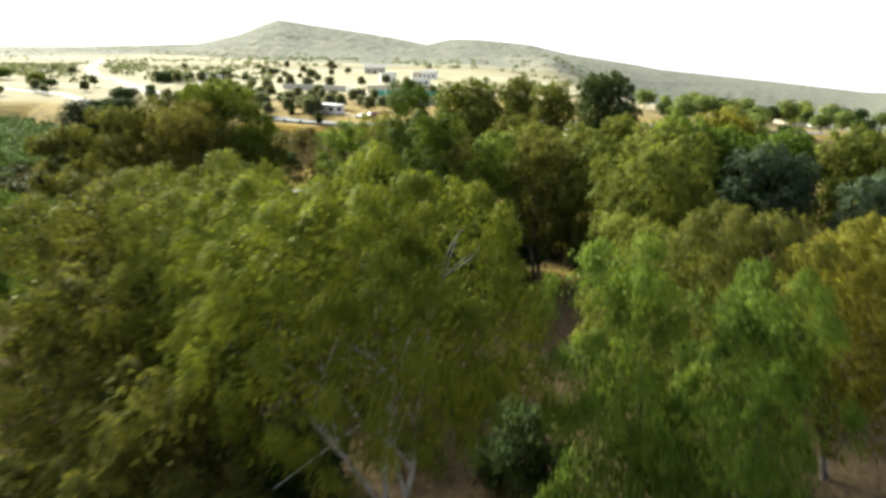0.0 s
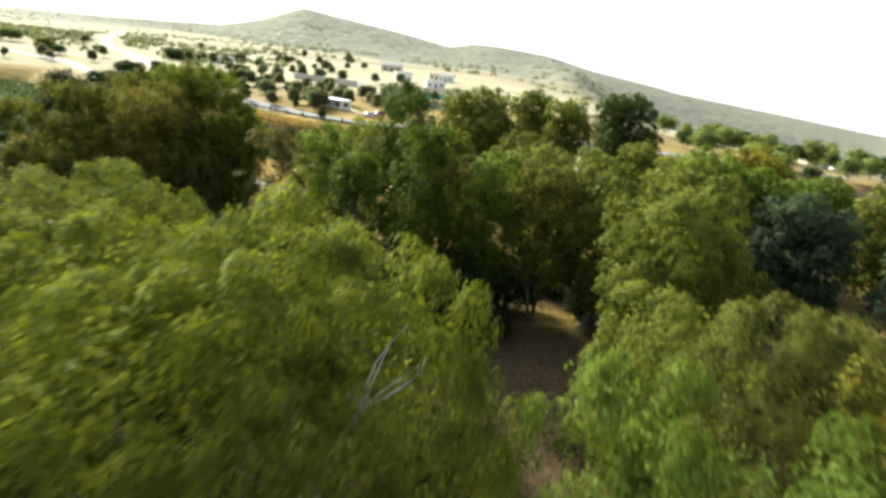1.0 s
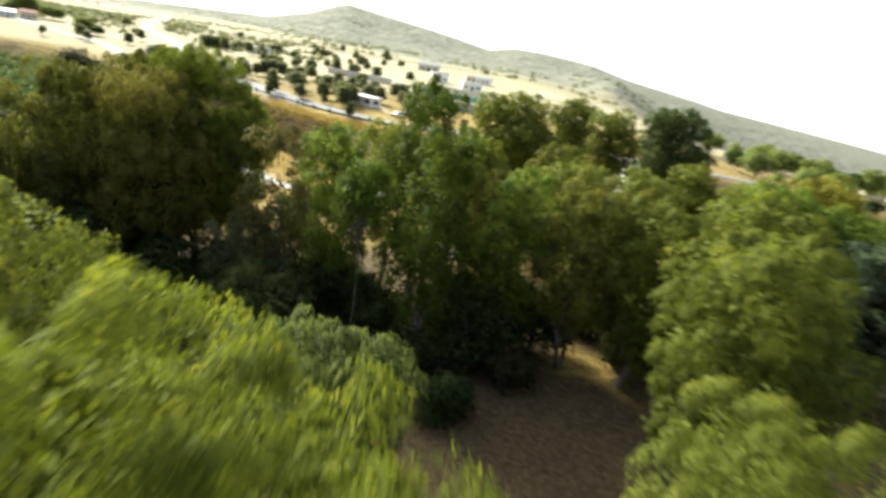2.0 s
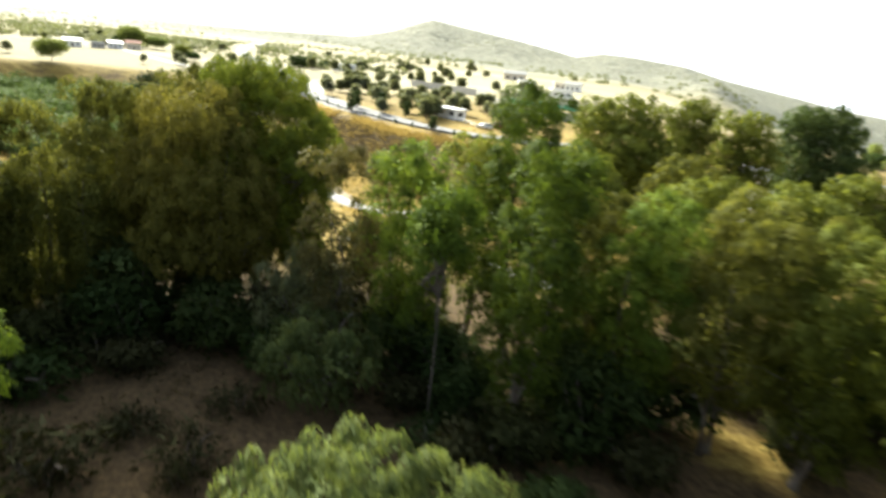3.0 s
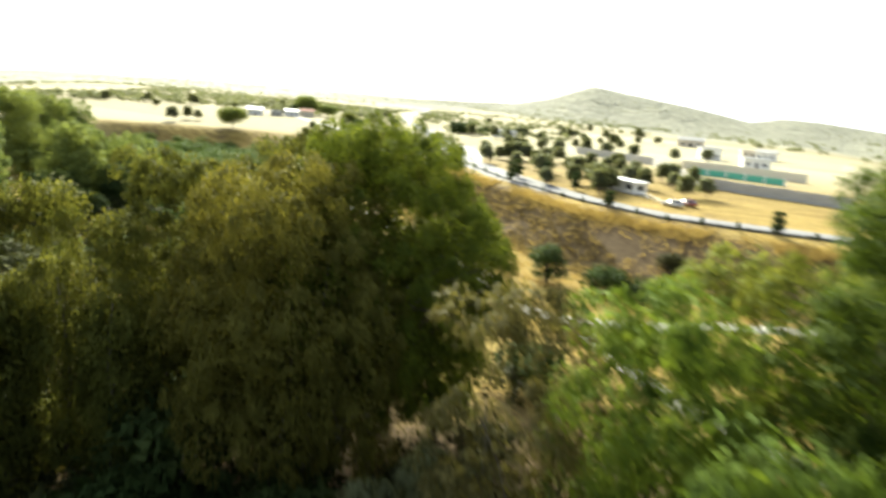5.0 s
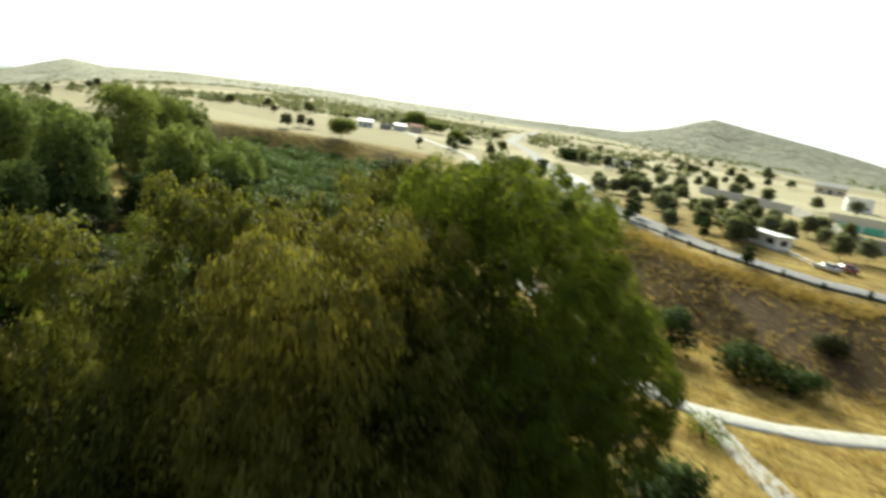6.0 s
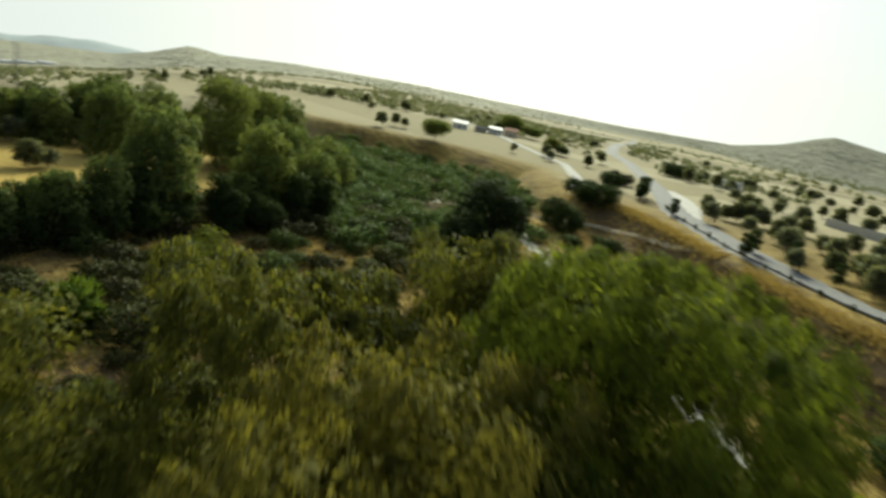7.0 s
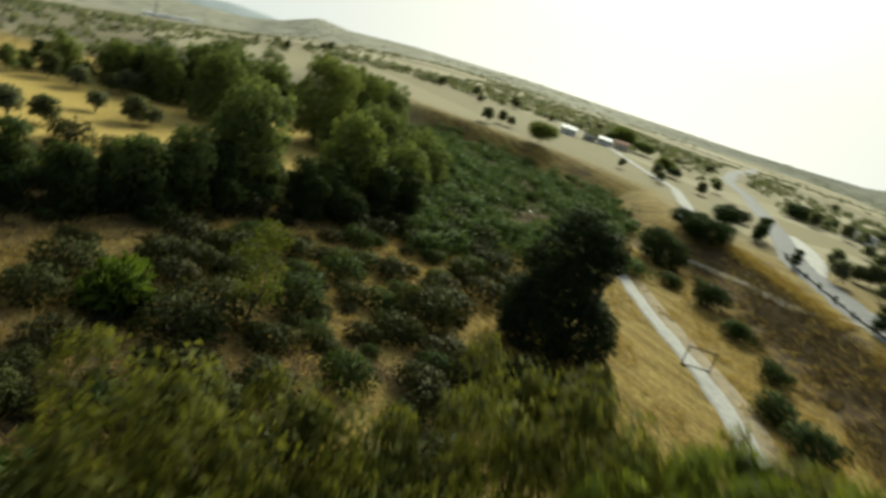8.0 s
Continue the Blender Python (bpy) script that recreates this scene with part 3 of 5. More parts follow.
    groups.append(leaves(rng, q, np.full(len(q), spacing * 1.1), 26 if core > 0.85 else 14, 0.25 if leaf < 0.2 else 0.34 if leaf < 0.4 else 0.6, droop * 0.5 + 0.4 * hang, wide=2.1))
    V, F, N = join(*groups)
    part("crown", mesh_from("crown", V, F, leafmat, normals=N), ob)
    return ob


def near_tree(seed, x, y, r, top, colour, low=None, label="", **kw):
    g = level(x, y)
    ob = make_tree(seed, r, top - g, (low if low is not None else g + 0.17 * (top - g)) - g, LEAF[colour], **kw)
    ob.location = (x, y, g)
    tagged(ob, label or COLOUR_WORDS[colour], "tree", "eucalyptus grove by the stream")
    return ob


COLOUR_WORDS = {
    "green": "broad green eucalyptus with pale trunk and hanging leaf tufts",
    "lime": "sunlit yellow-green eucalyptus with drooping leaf tufts",
    "leek": "bright fresh green eucalyptus rising over its neighbours",
    "gold": "yellowish eucalyptus with a rounded drooping crown",
    "sage": "grey-green eucalyptus with pale drooping leaf tips",
    "olive": "olive-green eucalyptus with a rounded drooping crown",
    "brown": "brownish eucalyptus with fine drooping twigs and dry leaves",
    "grey": "thin grey-green tree with sparse dusty leaves",
    "dark": "dense dark green tree standing in dry grass",
    "blue": "dark blue-green tree with dense drooping foliage",
    "grove": "tall green tree with a full rounded crown",
    "glade": "tall yellow-green tree with a full rounded crown",
    "hedge": "tall dark green tree with a full rounded crown",
    "moss": "olive-green eucalyptus with a weeping rounded crown",
    "rust": "brownish eucalyptus with fine weeping twigs and dry leaves",
    "fern": "large green eucalyptus with a smooth weeping dome",
    "scrub": "low dusty brown-green shrub on bare ground",
}

# seed, x, y, crown radius, top level, colour
WALKED = [
    (11, -4.6, 26.2, 8.7, 25.0, "lime"), (9, -12.5, 32.5, 6.6, 24.2, "olive"), (12, -19, 37, 6.0, 22.6, "moss"),
    (13, 10.8, 22.6, 4.3, 21.4, "green"), (14, 6.6, 24.8, 3.7, 21.8, "green"), (15, 14.6, 30.6, 4.8, 21.8, "moss"),
    (16, 24, 34, 5.5, 20.6, "gold"), (33, -12.6, 22.5, 4.2, 17.4, "moss"), (71, -19.0, 27.5, 4.6, 19.6, "moss"), (72, -17.5, 20.5, 3.4, 14.5, "moss"), (73, 1.2, 20.5, 3.2, 12.5, "moss"), (49, -6.6, 46.8, 7.2, 14.8, "sage"), (32, 13, 39.8, 5.0, 19.0, "olive"),
]
MIDDLE = [
    (17, 18.2, 52.5, 6.5, 22.5, "olive"), (34, -24.5, 42, 6.4, 21.6, "moss"), (70, 15.8, 69, 5.0, 20.4, "olive"),
    (20, 4.7, 71.2, 3.8, 20.7, "green"), (18, 10.8, 71.5, 5.2, 21.2, "moss"),
    (35, -2.3, 68.0, 3.9, 23.5, "leek"), (22, -5, 78.8, 5.0, 26.5, "leek"), (21, -12.2, 74, 4.3, 21.9, "green"), (68, -9.4, 83.5, 4.5, 22.0, "olive"),
    (36, -19.5, 72.5, 5.0, 12.4, "grey"), (39, -16.5, 67, 5.0, 9.8, "sage"), (46, -17.2, 71.5, 3.4, 21.6, "brown"), (40, -15.5, 79, 3.6, 18.5, "brown"),
    (37, 22, 63, 5.0, 18.6, "olive"), (38, 2.4, 76.5, 4.2, 19.8, "moss"), (47, -42, 58, 6.0, 16.5, "green"), (48, -30, 48, 6.0, 18.0, "green"),
]
STREAM = [
    (41, -31.2, 75.8, 6.8, 23.9, "rust"), (42, -30.0, 83.2, 8.5, 26.0, "fern"), (53, -32.6, 86.3, 5.4, 25.0, "moss"), (51, -37.2, 83.9, 4.2, 24.6, "moss"),
    (43, -40.2, 75.0, 3.9, 23.2, "moss"), (54, -39.2, 79.3, 3.8, 22.8, "moss"), (44, -42.3, 70.0, 2.8, 21.6, "moss"), (45, -43.6, 67.0, 2.7, 20.8, "moss"), (52, -38.4, 71.2, 2.6, 20.4, "moss"), (50, -28.5, 88.6, 3.5, 19.2, "fern"),
]
BEHIND = [
    (23, 5, 112, 7.6, 25.5, "olive"), (24, 31, 84, 6.6, 21.6, "green"), (25, 38, 82, 6.0, 20.2, "green"),
    (26, 39, 74, 6.4, 18.8, "blue"), (27, 34, 130, 7.4, 26.4, "hedge"), (28, 47, 102, 5.8, 21.4, "gold"),
    (29, 57, 84, 7.0, 19.8, "olive"), (30, 15, 125, 4.6, 25.4, "olive"), (31, 21, 118, 4.8, 24.8, "olive"),
    (63, 48, 64, 6.2, 17.6, "blue"), (64, 26, 73, 6.0, 21.8, "olive"), (55, 52, 92, 5.8, 18.8, "green"), (56, 70, 98, 6.2, 17.5, "blue"),
    (57, 11.5, 87, 5.2, 20.0, "olive"), (58, 20, 92, 5.2, 19.6, "olive"),
    (74, 0, 96, 5.5, 20.4, "olive"), (75, 11, 100, 5.5, 20.0, "moss"), (76, 30, 104, 4.6, 19.8, "olive"), (77, 40, 96, 6.0, 18.6, "green"),
]
for s, x, y, r, top, col in WALKED:
    fine = s in (9, 11, 13, 14, 15, 17, 32)
    near_tree(s, x, y, r, top, col, low={11: 10.0, 9: 8.0}.get(s), per=88 if fine else 42, leaf=0.17 if fine else 0.26, billow=2.0, hang={13: 0.9, 14: 0.9, 49: 0.9}.get(s, 0.6), wide=1.5, lobes=9 if s == 11 else 7, stems=2 if s == 11 else 1, bark=PALE if s == 11 else BARK, girth=0.7, core=0.76 if s in (11, 49) else 0.62)
tree = bpy.data.objects["eucalyptus_tree"]     # the tree passed first: bare pale limbs break out of its side
rng = np.random.default_rng(8)
for tip, thick in (((-0.2, 24.8, 21.9), 0.04), ((0.3, 24.1, 21.4), 0.04), ((-0.5, 23.7, 22.0), 0.035), ((0.4, 24.8, 21.0), 0.035), ((-1.2, 22.2, 21.2), 0.035)):
    way = np.vstack([bent(rng, (-2.8, 23.6, 16.5), (-1.1, 23.0, 20.4), 5, 0.15), bent(rng, (-1.1, 23.0, 20.4), tip, 5, 0.25)[1:]]) - np.array(tree.location)
    V, F = tube(way, np.linspace(thick * 0.9, 0.012, len(way)), 7)
    part("bare_limb", mesh_from("bare_limb", V, F, PALE, True), tree, "bare pale limb")
for s, x, y, r, top, col in STREAM:
    fine = s in (41, 42, 43, 44, 51, 52, 54)
    near_tree(s, x, y, r, top + 0.2, col, low={42: 6.0, 41: 5.0}.get(s, 3.6), stems=2, per=54 if fine else 30 if s == 53 else 42, leaf=0.17 if fine else 0.22, billow=1.65, hang=0.85, lobes=10, wide=2.0, core=0.88, girth=0.8, foot=0.9, size=0.78)
for s, x, y, r, top, col in MIDDLE:
    near_tree(s, x, y, r, top, col, low=3.0 if top < 20 else 5.4, stems=2, spacing=1.2, per=46 if s in (18, 20, 21, 22, 35, 38, 17, 70) else 34, leaf=0.29, billow=2.1, hang=0.55, wide=1.4, lobes=6, sparse={36: 0.9, 46: 0.85, 40: 0.8}.get(s, 1.0), girth=0.5 if s == 46 else 0.8)
near_tree(69, -8.4, 67.2, 2.7, 20.4, "green", low=14.0, per=50, leaf=0.28, billow=2.0, hang=0.5, wide=1.4, lobes=5, girth=0.22)
for s, x, y, r, top, col in BEHIND:
    near_tree(s, x, y, r, top, col, low=max(3.0, top - 2.7 * r), spacing=1.5, per=14, leaf=0.50, billow=2.0, hang=0.4)


# ---- bushes, scrub, olives and far trees ----
def make_bush(seed, r, h, leafmat, per=26, leaf=0.34, spacing=0.75, name="bush", droop=0.2, lean=(0, 0), skirt=0, mound=False):
    """A mounded shrub: several short woody stems and leaf tufts down to the ground."""
    rng = np.random.default_rng(seed)
    ob = new(name)
    ob.empty_display_size = 0.3
    L = [(0, 0, h * 0.32, r * 0.84, h * 0.62)] if mound else [(0, 0, h * 0.40, r * 0.66, h * 0.46)]
    for k in range(7):
        a = k * 0.9 + rng.uniform(0, 0.8)
        q = r * rng.uniform(0.35, 0.78)
        s = r * rng.uniform(0.26, 0.46)
        z = h * rng.uniform(0.2, 0.7)
        L.append((q * np.cos(a), q * np.sin(a), z, s, min(h - z, s * 1.1)))
    for k in range(skirt):
        a = k * 2 * np.pi / skirt + rng.uniform(-0.2, 0.2)
        L.append((0.52 * r * np.cos(a), 0.52 * r * np.sin(a), h * rng.uniform(0.16, 0.24), r * 0.48, h * 0.2))
    L = [(a + lean[0] * c / h, b + lean[1] * c / h, c, d, e) for a, b, c, d, e in L]
    Vs, Fs, off = [], [], 0
    for k in range(4):
        tip = np.array([rng.normal(0, r * 0.35), rng.normal(0, r * 0.35), h * 0.7])
        v, f = tube(bent(rng, (tip[0] * 0.2, tip[1] * 0.2, -0.2), tip, 4, 0.15), np.linspace(min(0.05 * h, 0.3), 0.05, 4), 5)
        Vs.append(v)
        Fs.append(f + off)
        off += len(v)
    part("stem", mesh_from("stem", np.vstack(Vs), np.vstack(Fs), BARK, True), ob)
    C, D = crown_points(rng, L, spacing)
    C, D = C[C[:, 2] > 0.1], D[C[:, 2] > 0.1]
    C = C + rng.normal(0, (0.06 if mound else 0.12) * r ** 0.5, C.shape) * np.array([1, 1, 0.8])
    groups = [leaves(rng, C, rng.uniform(0.5, 1.25, len(C)) * spacing, per, leaf, droop, wide=2.3 if mound else 1.3, dirs=D)]
    if r > 1.8:
        q, d = crown_points(rng, [(a, b, c, d * 0.8, e * 0.82) for a, b, c, d, e in L], spacing * 1.1)
        groups.append(leaves(rng, q, np.full(len(q), spacing), 11, leaf * 1.5, 0.1, wide=2.2, dirs=d))
    V, F, N = join(*groups)
    V[:, 2] = np.maximum(V[:, 2], -0.05)
    part("foliage", mesh_from("foliage", V, F, leafmat, normals=N), ob)
    return ob


def stand(x, y, turn=0.0, sink=0.0):
    return pose(x, y, level(x, y) - sink, 0, 0, turn)


def spread(proto, places, label, category, group, rng):
    """Sets copies of the prototypes at (x, y, scale); the first of each takes its own place."""
    used = set()
    for k, (x, y, s) in enumerate(places):
        p = proto[k % len(proto)]
        m = stand(x, y, float(rng.uniform(0, 360)))
        if k % len(proto) not in used:
            used.add(k % len(proto))
            p.scale = (s, s, s)
            p.matrix_basis = m @ Matrix.Diagonal((s, s, s, 1))
            ob = p
        else:
            ob = copy_thing(p, m)
            ob.scale = (s, s, s * float(rng.uniform(0.85, 1.15)))
        tagged(ob, label, category, group)


rng = np.random.default_rng(5)
# the dense dark tree by the track, and the large bushes round it
dense = make_bush(70, 6.7, 20.4, LEAF["pine"], per=60, leaf=0.40, spacing=0.98, name="dense_tree", droop=0.3, lean=(-2.6, -3.4), skirt=7)
dense.matrix_basis = stand(-72.3, 126.2)
tagged(dense, "dense dark green tree with foliage down to the dry grass", "tree")
for k, (x, y, r, h, col) in enumerate([
    (-108, 195, 6.5, 8.5, "dark"), (-113, 217, 7.0, 6.5, "dark"), (-121, 221, 5.0, 5.0, "dark"), (-87, 183, 3.9, 5.2, "dark"), (-76, 175, 2.9, 3.2, "dark"),
    (-63, 164, 2.4, 2.6, "dark"), (-56.5, 150, 2.5, 2.9, "dark"), (-50, 146, 3.1, 3.9, "dark"), (-35.6, 138.5, 2.7, 6.2, "dark"), (-26.6, 137.6, 3.3, 3.9, "dark"),
    (-20.8, 139.0, 2.6, 3.0, "dark"), (-19.3, 151, 2.0, 2.6, "scrub"), (-25.8, 117.5, 1.6, 1.8, "green"), (-96, 183, 2.2, 2.3, "dark"), (-25, 102, 3.2, 5.2, "dark"),
    (-126, 246, 4.5, 5.0, "dark"), (-131, 260, 4.5, 4.5, "scrub"), (-151, 345, 7.0, 6.0, "dark"), (-160, 369, 5.0, 5.0, "dark"), (-140, 347, 3.5, 3.5, "dark"),
]):
    b = make_bush(200 + k, r, h, LEAF[col], per=22, leaf=0.38, spacing=0.9)
    b.matrix_basis = stand(x, y)
    tagged(b, "bright green bush standing out of the scrub" if col == "green" else "rounded dark green bush on dry yellow grass", "bush", "bushes along the track")

fan = make_bush(221, 2.3, 3.7, LEAF["green"], per=26, leaf=0.85, spacing=0.9, name="bush", droop=-1.1)
fan.matrix_basis = stand(-81, 80.5)
tagged(fan, "fresh green bush with a fan of upright shoots", "bush")

poplar = make_tree(90, 2.4, 10.2, 0.6, LEAF["olive"], spacing=0.8, per=18, leaf=0.34, sparse=0.75, lobes=4, name="young_tree", limbs=3)
poplar.matrix_basis = stand(-78.6, 91.6)
tagged(poplar, "slender young green tree rising from the scrub", "tree")

# taller undergrowth that closes the foot of the grove
THICKET = [make_bush(240 + k, r, h, LEAF[c], per=19, leaf=0.46, spacing=1.0, name="bush") for k, (r, h, c) in enumerate([(3.4, 6.5, "dark"), (3.0, 5.0, "dusty"), (3.6, 7.5, "hedge"), (2.6, 4.2, "scrub")])]
places = [(-34, 69, 1.0), (-38, 66, 0.9), (-28, 71.5, 0.9), (-24.5, 76, 1.1), (-44, 62, 1.0), (-25, 81, 0.9), (-36, 72, 1.1), (-31, 66, 0.7), (-22, 70, 0.7), (-47, 70, 1.0), (-33, 79, 1.0), (-24, 88, 0.9),
          (-8, 72, 1.0), (-2, 66, 0.9), (3, 69, 1.0), (-5, 62, 0.8), (1, 60, 0.7), (-12, 80, 0.8), (8, 74, 1.0), (-20, 30, 1.0), (-10, 33, 1.0), (-14, 20, 0.9), (4, 33, 0.8), (14, 33, 1.0), (16, 24, 1.1), (20, 46, 1.0), (6, 25, 0.7), (19, 76, 1.0), (23, 80, 1.1), (17, 71.5, 0.8), (25, 88, 1.1), (21, 84, 0.9), (14.5, 80, 0.8), (26, 76, 1.2), (-13.5, 73, 0.9), (-10.5, 69, 0.7), (-6, 69.5, 0.8), (-11, 75.5, 1.0), (0, 72, 1.0), (6, 66, 0.8)]
spread(THICKET, places, "tall dusty thicket at the foot of the eucalyptus trees", "bush", "thickets in the grove", rng)

# scrub on the bare flat
SHRUBS = [make_bush(300 + k, r, h, LEAF[c], per=10, leaf=0.33, spacing=0.92, name="shrub", mound=True) for k, (r, h, c) in enumerate(
    [(2.6, 2.5, "dusty"), (2.9, 3.0, "hedge"), (2.2, 2.0, "scrub"), (3.0, 2.6, "dusty"), (2.5, 2.7, "hedge"), (2.3, 2.2, "scrub"), (2.7, 2.4, "dusty")])]
known = [(-80, 89, 1.24), (-90, 106, 0.99), (-91, 114, 1.05), (-82, 117, 0.99), (-85, 112, 0.81), (-86, 126, 1.18), (-76, 106, 0.99), (-84, 105, 0.74), (-68, 97, 0.87), (-67, 104, 0.93), (-66, 113, 1.05),
         (-94, 111, 0.87), (-98, 90, 1.12), (-92, 86, 0.93), (-94, 94, 1.05), (-98, 97, 0.93), (-75, 76, 0.93), (-83, 75, 0.87), (-90, 101, 0.81), (-107, 119, 1.24), (-103, 125, 1.12), (-104, 138, 1.05)]
places = list(known)
tries = 0
while len(places) < 290 and tries < 30000:
    tries += 1
    x, y = float(rng.uniform(-132, -40)), float(rng.uniform(62, 150))
    if y > 128 - (x + 60) * 0.75 - 8 or math.hypot(x + 71, y - 128) < 8 or (x > -62 and y > 100):
        continue
    if float(waves(x, y, 0.33, 4.0)) < -0.45 and rng.uniform() < 0.7:
        continue
    s = float(rng.choice([0.4, 0.6, 0.8, 1.0, 1.2])) * float(rng.uniform(0.85, 1.15))
    if min((math.hypot(x - a, y - b) - 1.75 * (s + min(c, 1.0)) for a, b, c in places), default=9) < 0:
        continue
    places.append((x, y, s))
spread(SHRUBS, places, "low dusty green-brown shrub on bare dry ground", "shrub", "scrub on the dry flat", rng)

UNDER = [make_bush(330 + k, 1.7, h, LEAF[c], per=16, leaf=0.4, spacing=0.8, name="undergrowth_bush") for k, (h, c) in enumerate([(1.8, "scrub"), (2.4, "dark"), (1.5, "scrub")])]
places = []
while len(places) < 56:
    x, y = float(rng.uniform(-60, 62)), float(rng.uniform(12, 112))
    if 62 < y < 84 and 8 < x < 20 or (y > 100 and x < -5):
        continue
    places.append((x, y, float(rng.uniform(0.6, 1.7))))
for k in range(36):
    x, y = float(rng.uniform(-36, -4)), float(rng.uniform(40, 68))
    places.append((x, y, float(rng.uniform(0.5, 1.5))))
spread(UNDER, places, "dusty undergrowth shrub in the shade of tall trees", "bush", "undergrowth of the grove", rng)

# grove across the flat
GROVE = [
    (101, -115.5, 99.5, 6.3, 20.6, "grove"), (102, -106, 85, 3.6, 12.5, "grove"), (103, -109, 91, 3.0, 14.0, "grove"), (104, -114, 112, 2.8, 12.0, "glade"),
    (105, -120, 118.5, 6.4, 19.0, "glade"), (106, -137, 144, 5.8, 15.5, "grove"), (107, -163, 130, 9.6, 24.0, "glade"), (108, -174, 143, 9.0, 23.0, "glade"),
    (109, -181, 154, 8.4, 21.5, "grove"), (110, -186, 113, 8.8, 19.2, "grove"), (113, -168, 108, 7.0, 18.5, "grove"), (114, -121, 130, 5.2, 15.6, "grove"), (111, -178, 98, 5.2, 15.0, "grove"), (112, -184, 90, 5.2, 13.6, "glade"),
    (116, -157, 142, 7.6, 17.0, "grove"), (119, -196, 128, 7.0, 16.5, "grove"), (120, -152, 152, 6.0, 14.5, "glade"), (121, -186, 80, 4.4, 11.5, "glade"), (122, -192, 100, 5.0, 12.5, "grove"),
]
for s, x, y, r, top, col in GROVE:
    near_tree(s, x, y, r, top, col, low=max(1.0, top - 2.6 * r), spacing=1.5, per=20, leaf=0.42, droop=0.6, limbs=4, billow=2.4, hang=0.7, wide=1.7, foot=0.9, core=0.76, lobes=7)
def belt(seed, kinds):
    return [make_tree(seed + k, r, h, 0.4, LEAF[c], spacing=1.2, per=22, leaf=0.48, droop=0.6, lobes=5, limbs=2, wide=1.6) for k, (r, h, c) in enumerate(kinds)]


HEDGE = belt(140, [(2.6, 8.5, "hedge"), (2.9, 7.0, "dark"), (2.3, 9.8, "hedge"), (3.1, 6.4, "hedge")])
ROW = belt(120, [(3.2, 8.5, "grove"), (2.8, 7.5, "hedge"), (3.4, 7.0, "hedge"), (2.4, 9.5, "glade")])
places = []
for k in range(46):
    u = k / 45
    places.append((-104 - 15 * u + float(rng.normal(0, 3.0)), 70 + 62 * u + float(rng.normal(0, 1.0)), float(rng.uniform(0.55, 0.95))))
spread(HEDGE, places, "dense dark green tree in the hedge before the meadow", "tree", "tree hedge before the meadow", rng)
places = []
for k in range(44):
    u = k / 43
    x = float(np.interp(u, [0, 0.25, 0.6, 1.0], [-178, -188, -193, -214]))
    s = float(rng.choice([0.45, 0.6, 0.9, 1.2, 1.4])) * (0.42 if u < 0.34 else 1.0)
    places.append((x + float(rng.normal(0, 4)), 62 + 82 * u + float(rng.normal(0, 3)), s))
for k in range(8):
    places.append((-124 - 5 * k + float(rng.normal(0, 2)), 133 + 4.5 * k + float(rng.normal(0, 2)), float(rng.uniform(0.5, 0.9))))
spread(ROW, places, "dense green tree in the belt along the stream", "tree", "tree belt along the stream", rng)

# trees among the village houses
VILLAGE = [make_tree(190 + k, r, h, 0.8, LEAF[c], spacing=1.3, per=5, leaf=0.85, droop=0.4, lobes=4, limbs=2, name="garden_tree") for k, (r, h, c) in enumerate([(3.4, 7.0, "grove"), (3.0, 6.0, "dark"), (3.8, 8.0, "glade")])]
places = []
while len(places) < 60:
    x, y = float(rng.uniform(70, 215)), float(rng.uniform(140, 300))
    if y < 95 + 0.62 * x or y > 190 + 0.62 * x or min((math.hypot(x - a, y - b) for a, b, c in places), default=99) < 6:
        continue
    if min(math.hypot(x - a, y - b) for a, b in [(150, 262), (166, 268), (178, 258), (188, 276), (144, 284), (196, 254), (206, 282)]) < 9:
        continue
    places.append((x, y, float(rng.uniform(0.7, 1.2))))
spread(VILLAGE, places, "round green garden tree among the village houses", "tree", "trees of the village", rng)

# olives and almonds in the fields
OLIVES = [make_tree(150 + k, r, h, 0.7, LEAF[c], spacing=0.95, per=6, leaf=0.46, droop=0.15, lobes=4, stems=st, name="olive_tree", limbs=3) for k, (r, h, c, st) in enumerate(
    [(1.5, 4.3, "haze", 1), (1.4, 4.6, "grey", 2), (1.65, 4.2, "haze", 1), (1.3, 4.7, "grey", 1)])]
ORCHARD_A = [(-84, 225), (-82, 238), (-74, 224), (-76, 241), (-85, 280), (-100, 298), (-68, 230), (-67, 245), (-54, 192), (-57, 222), (-53, 216), (-53, 230), (-60, 280), (-50, 257), (-47, 225),
             (-43, 224), (-39, 222), (-40, 187), (-41, 204), (-31, 218), (-29, 220), (-81, 362), (-92, 372), (-73, 353), (-74, 368), (-69, 399), (-60, 409), (-79, 308), (-111, 393), (-107, 398)]
ORCHARD_B = [(-105, 337), (-128, 353), (-142, 357), (-158, 363), (-19, 198), (-23, 196), (-94, 246), (-85, 238), (-104, 294), (-91, 268), (-80, 241), (-91, 278), (-77, 240), (-125, 328), (-124, 343), (-126, 375),
             (-140, 71), (-140, 76), (-155, 84), (-151, 90), (-152, 93), (-173, 88), (-175, 91), (-175, 77), (-171, 82), (-178, 104), (-46, 204), (-49, 198), (-37, 206), (-33, 203), (-27, 208), (-45, 212), (-61, 214), (-66, 219), (-60, 206), (-39.5, 191.6), (-42.5, 195.6), (-44.5, 199)]
places = [(x, y, float(rng.uniform(0.75, 1.25))) for x, y in ORCHARD_A + ORCHARD_B]
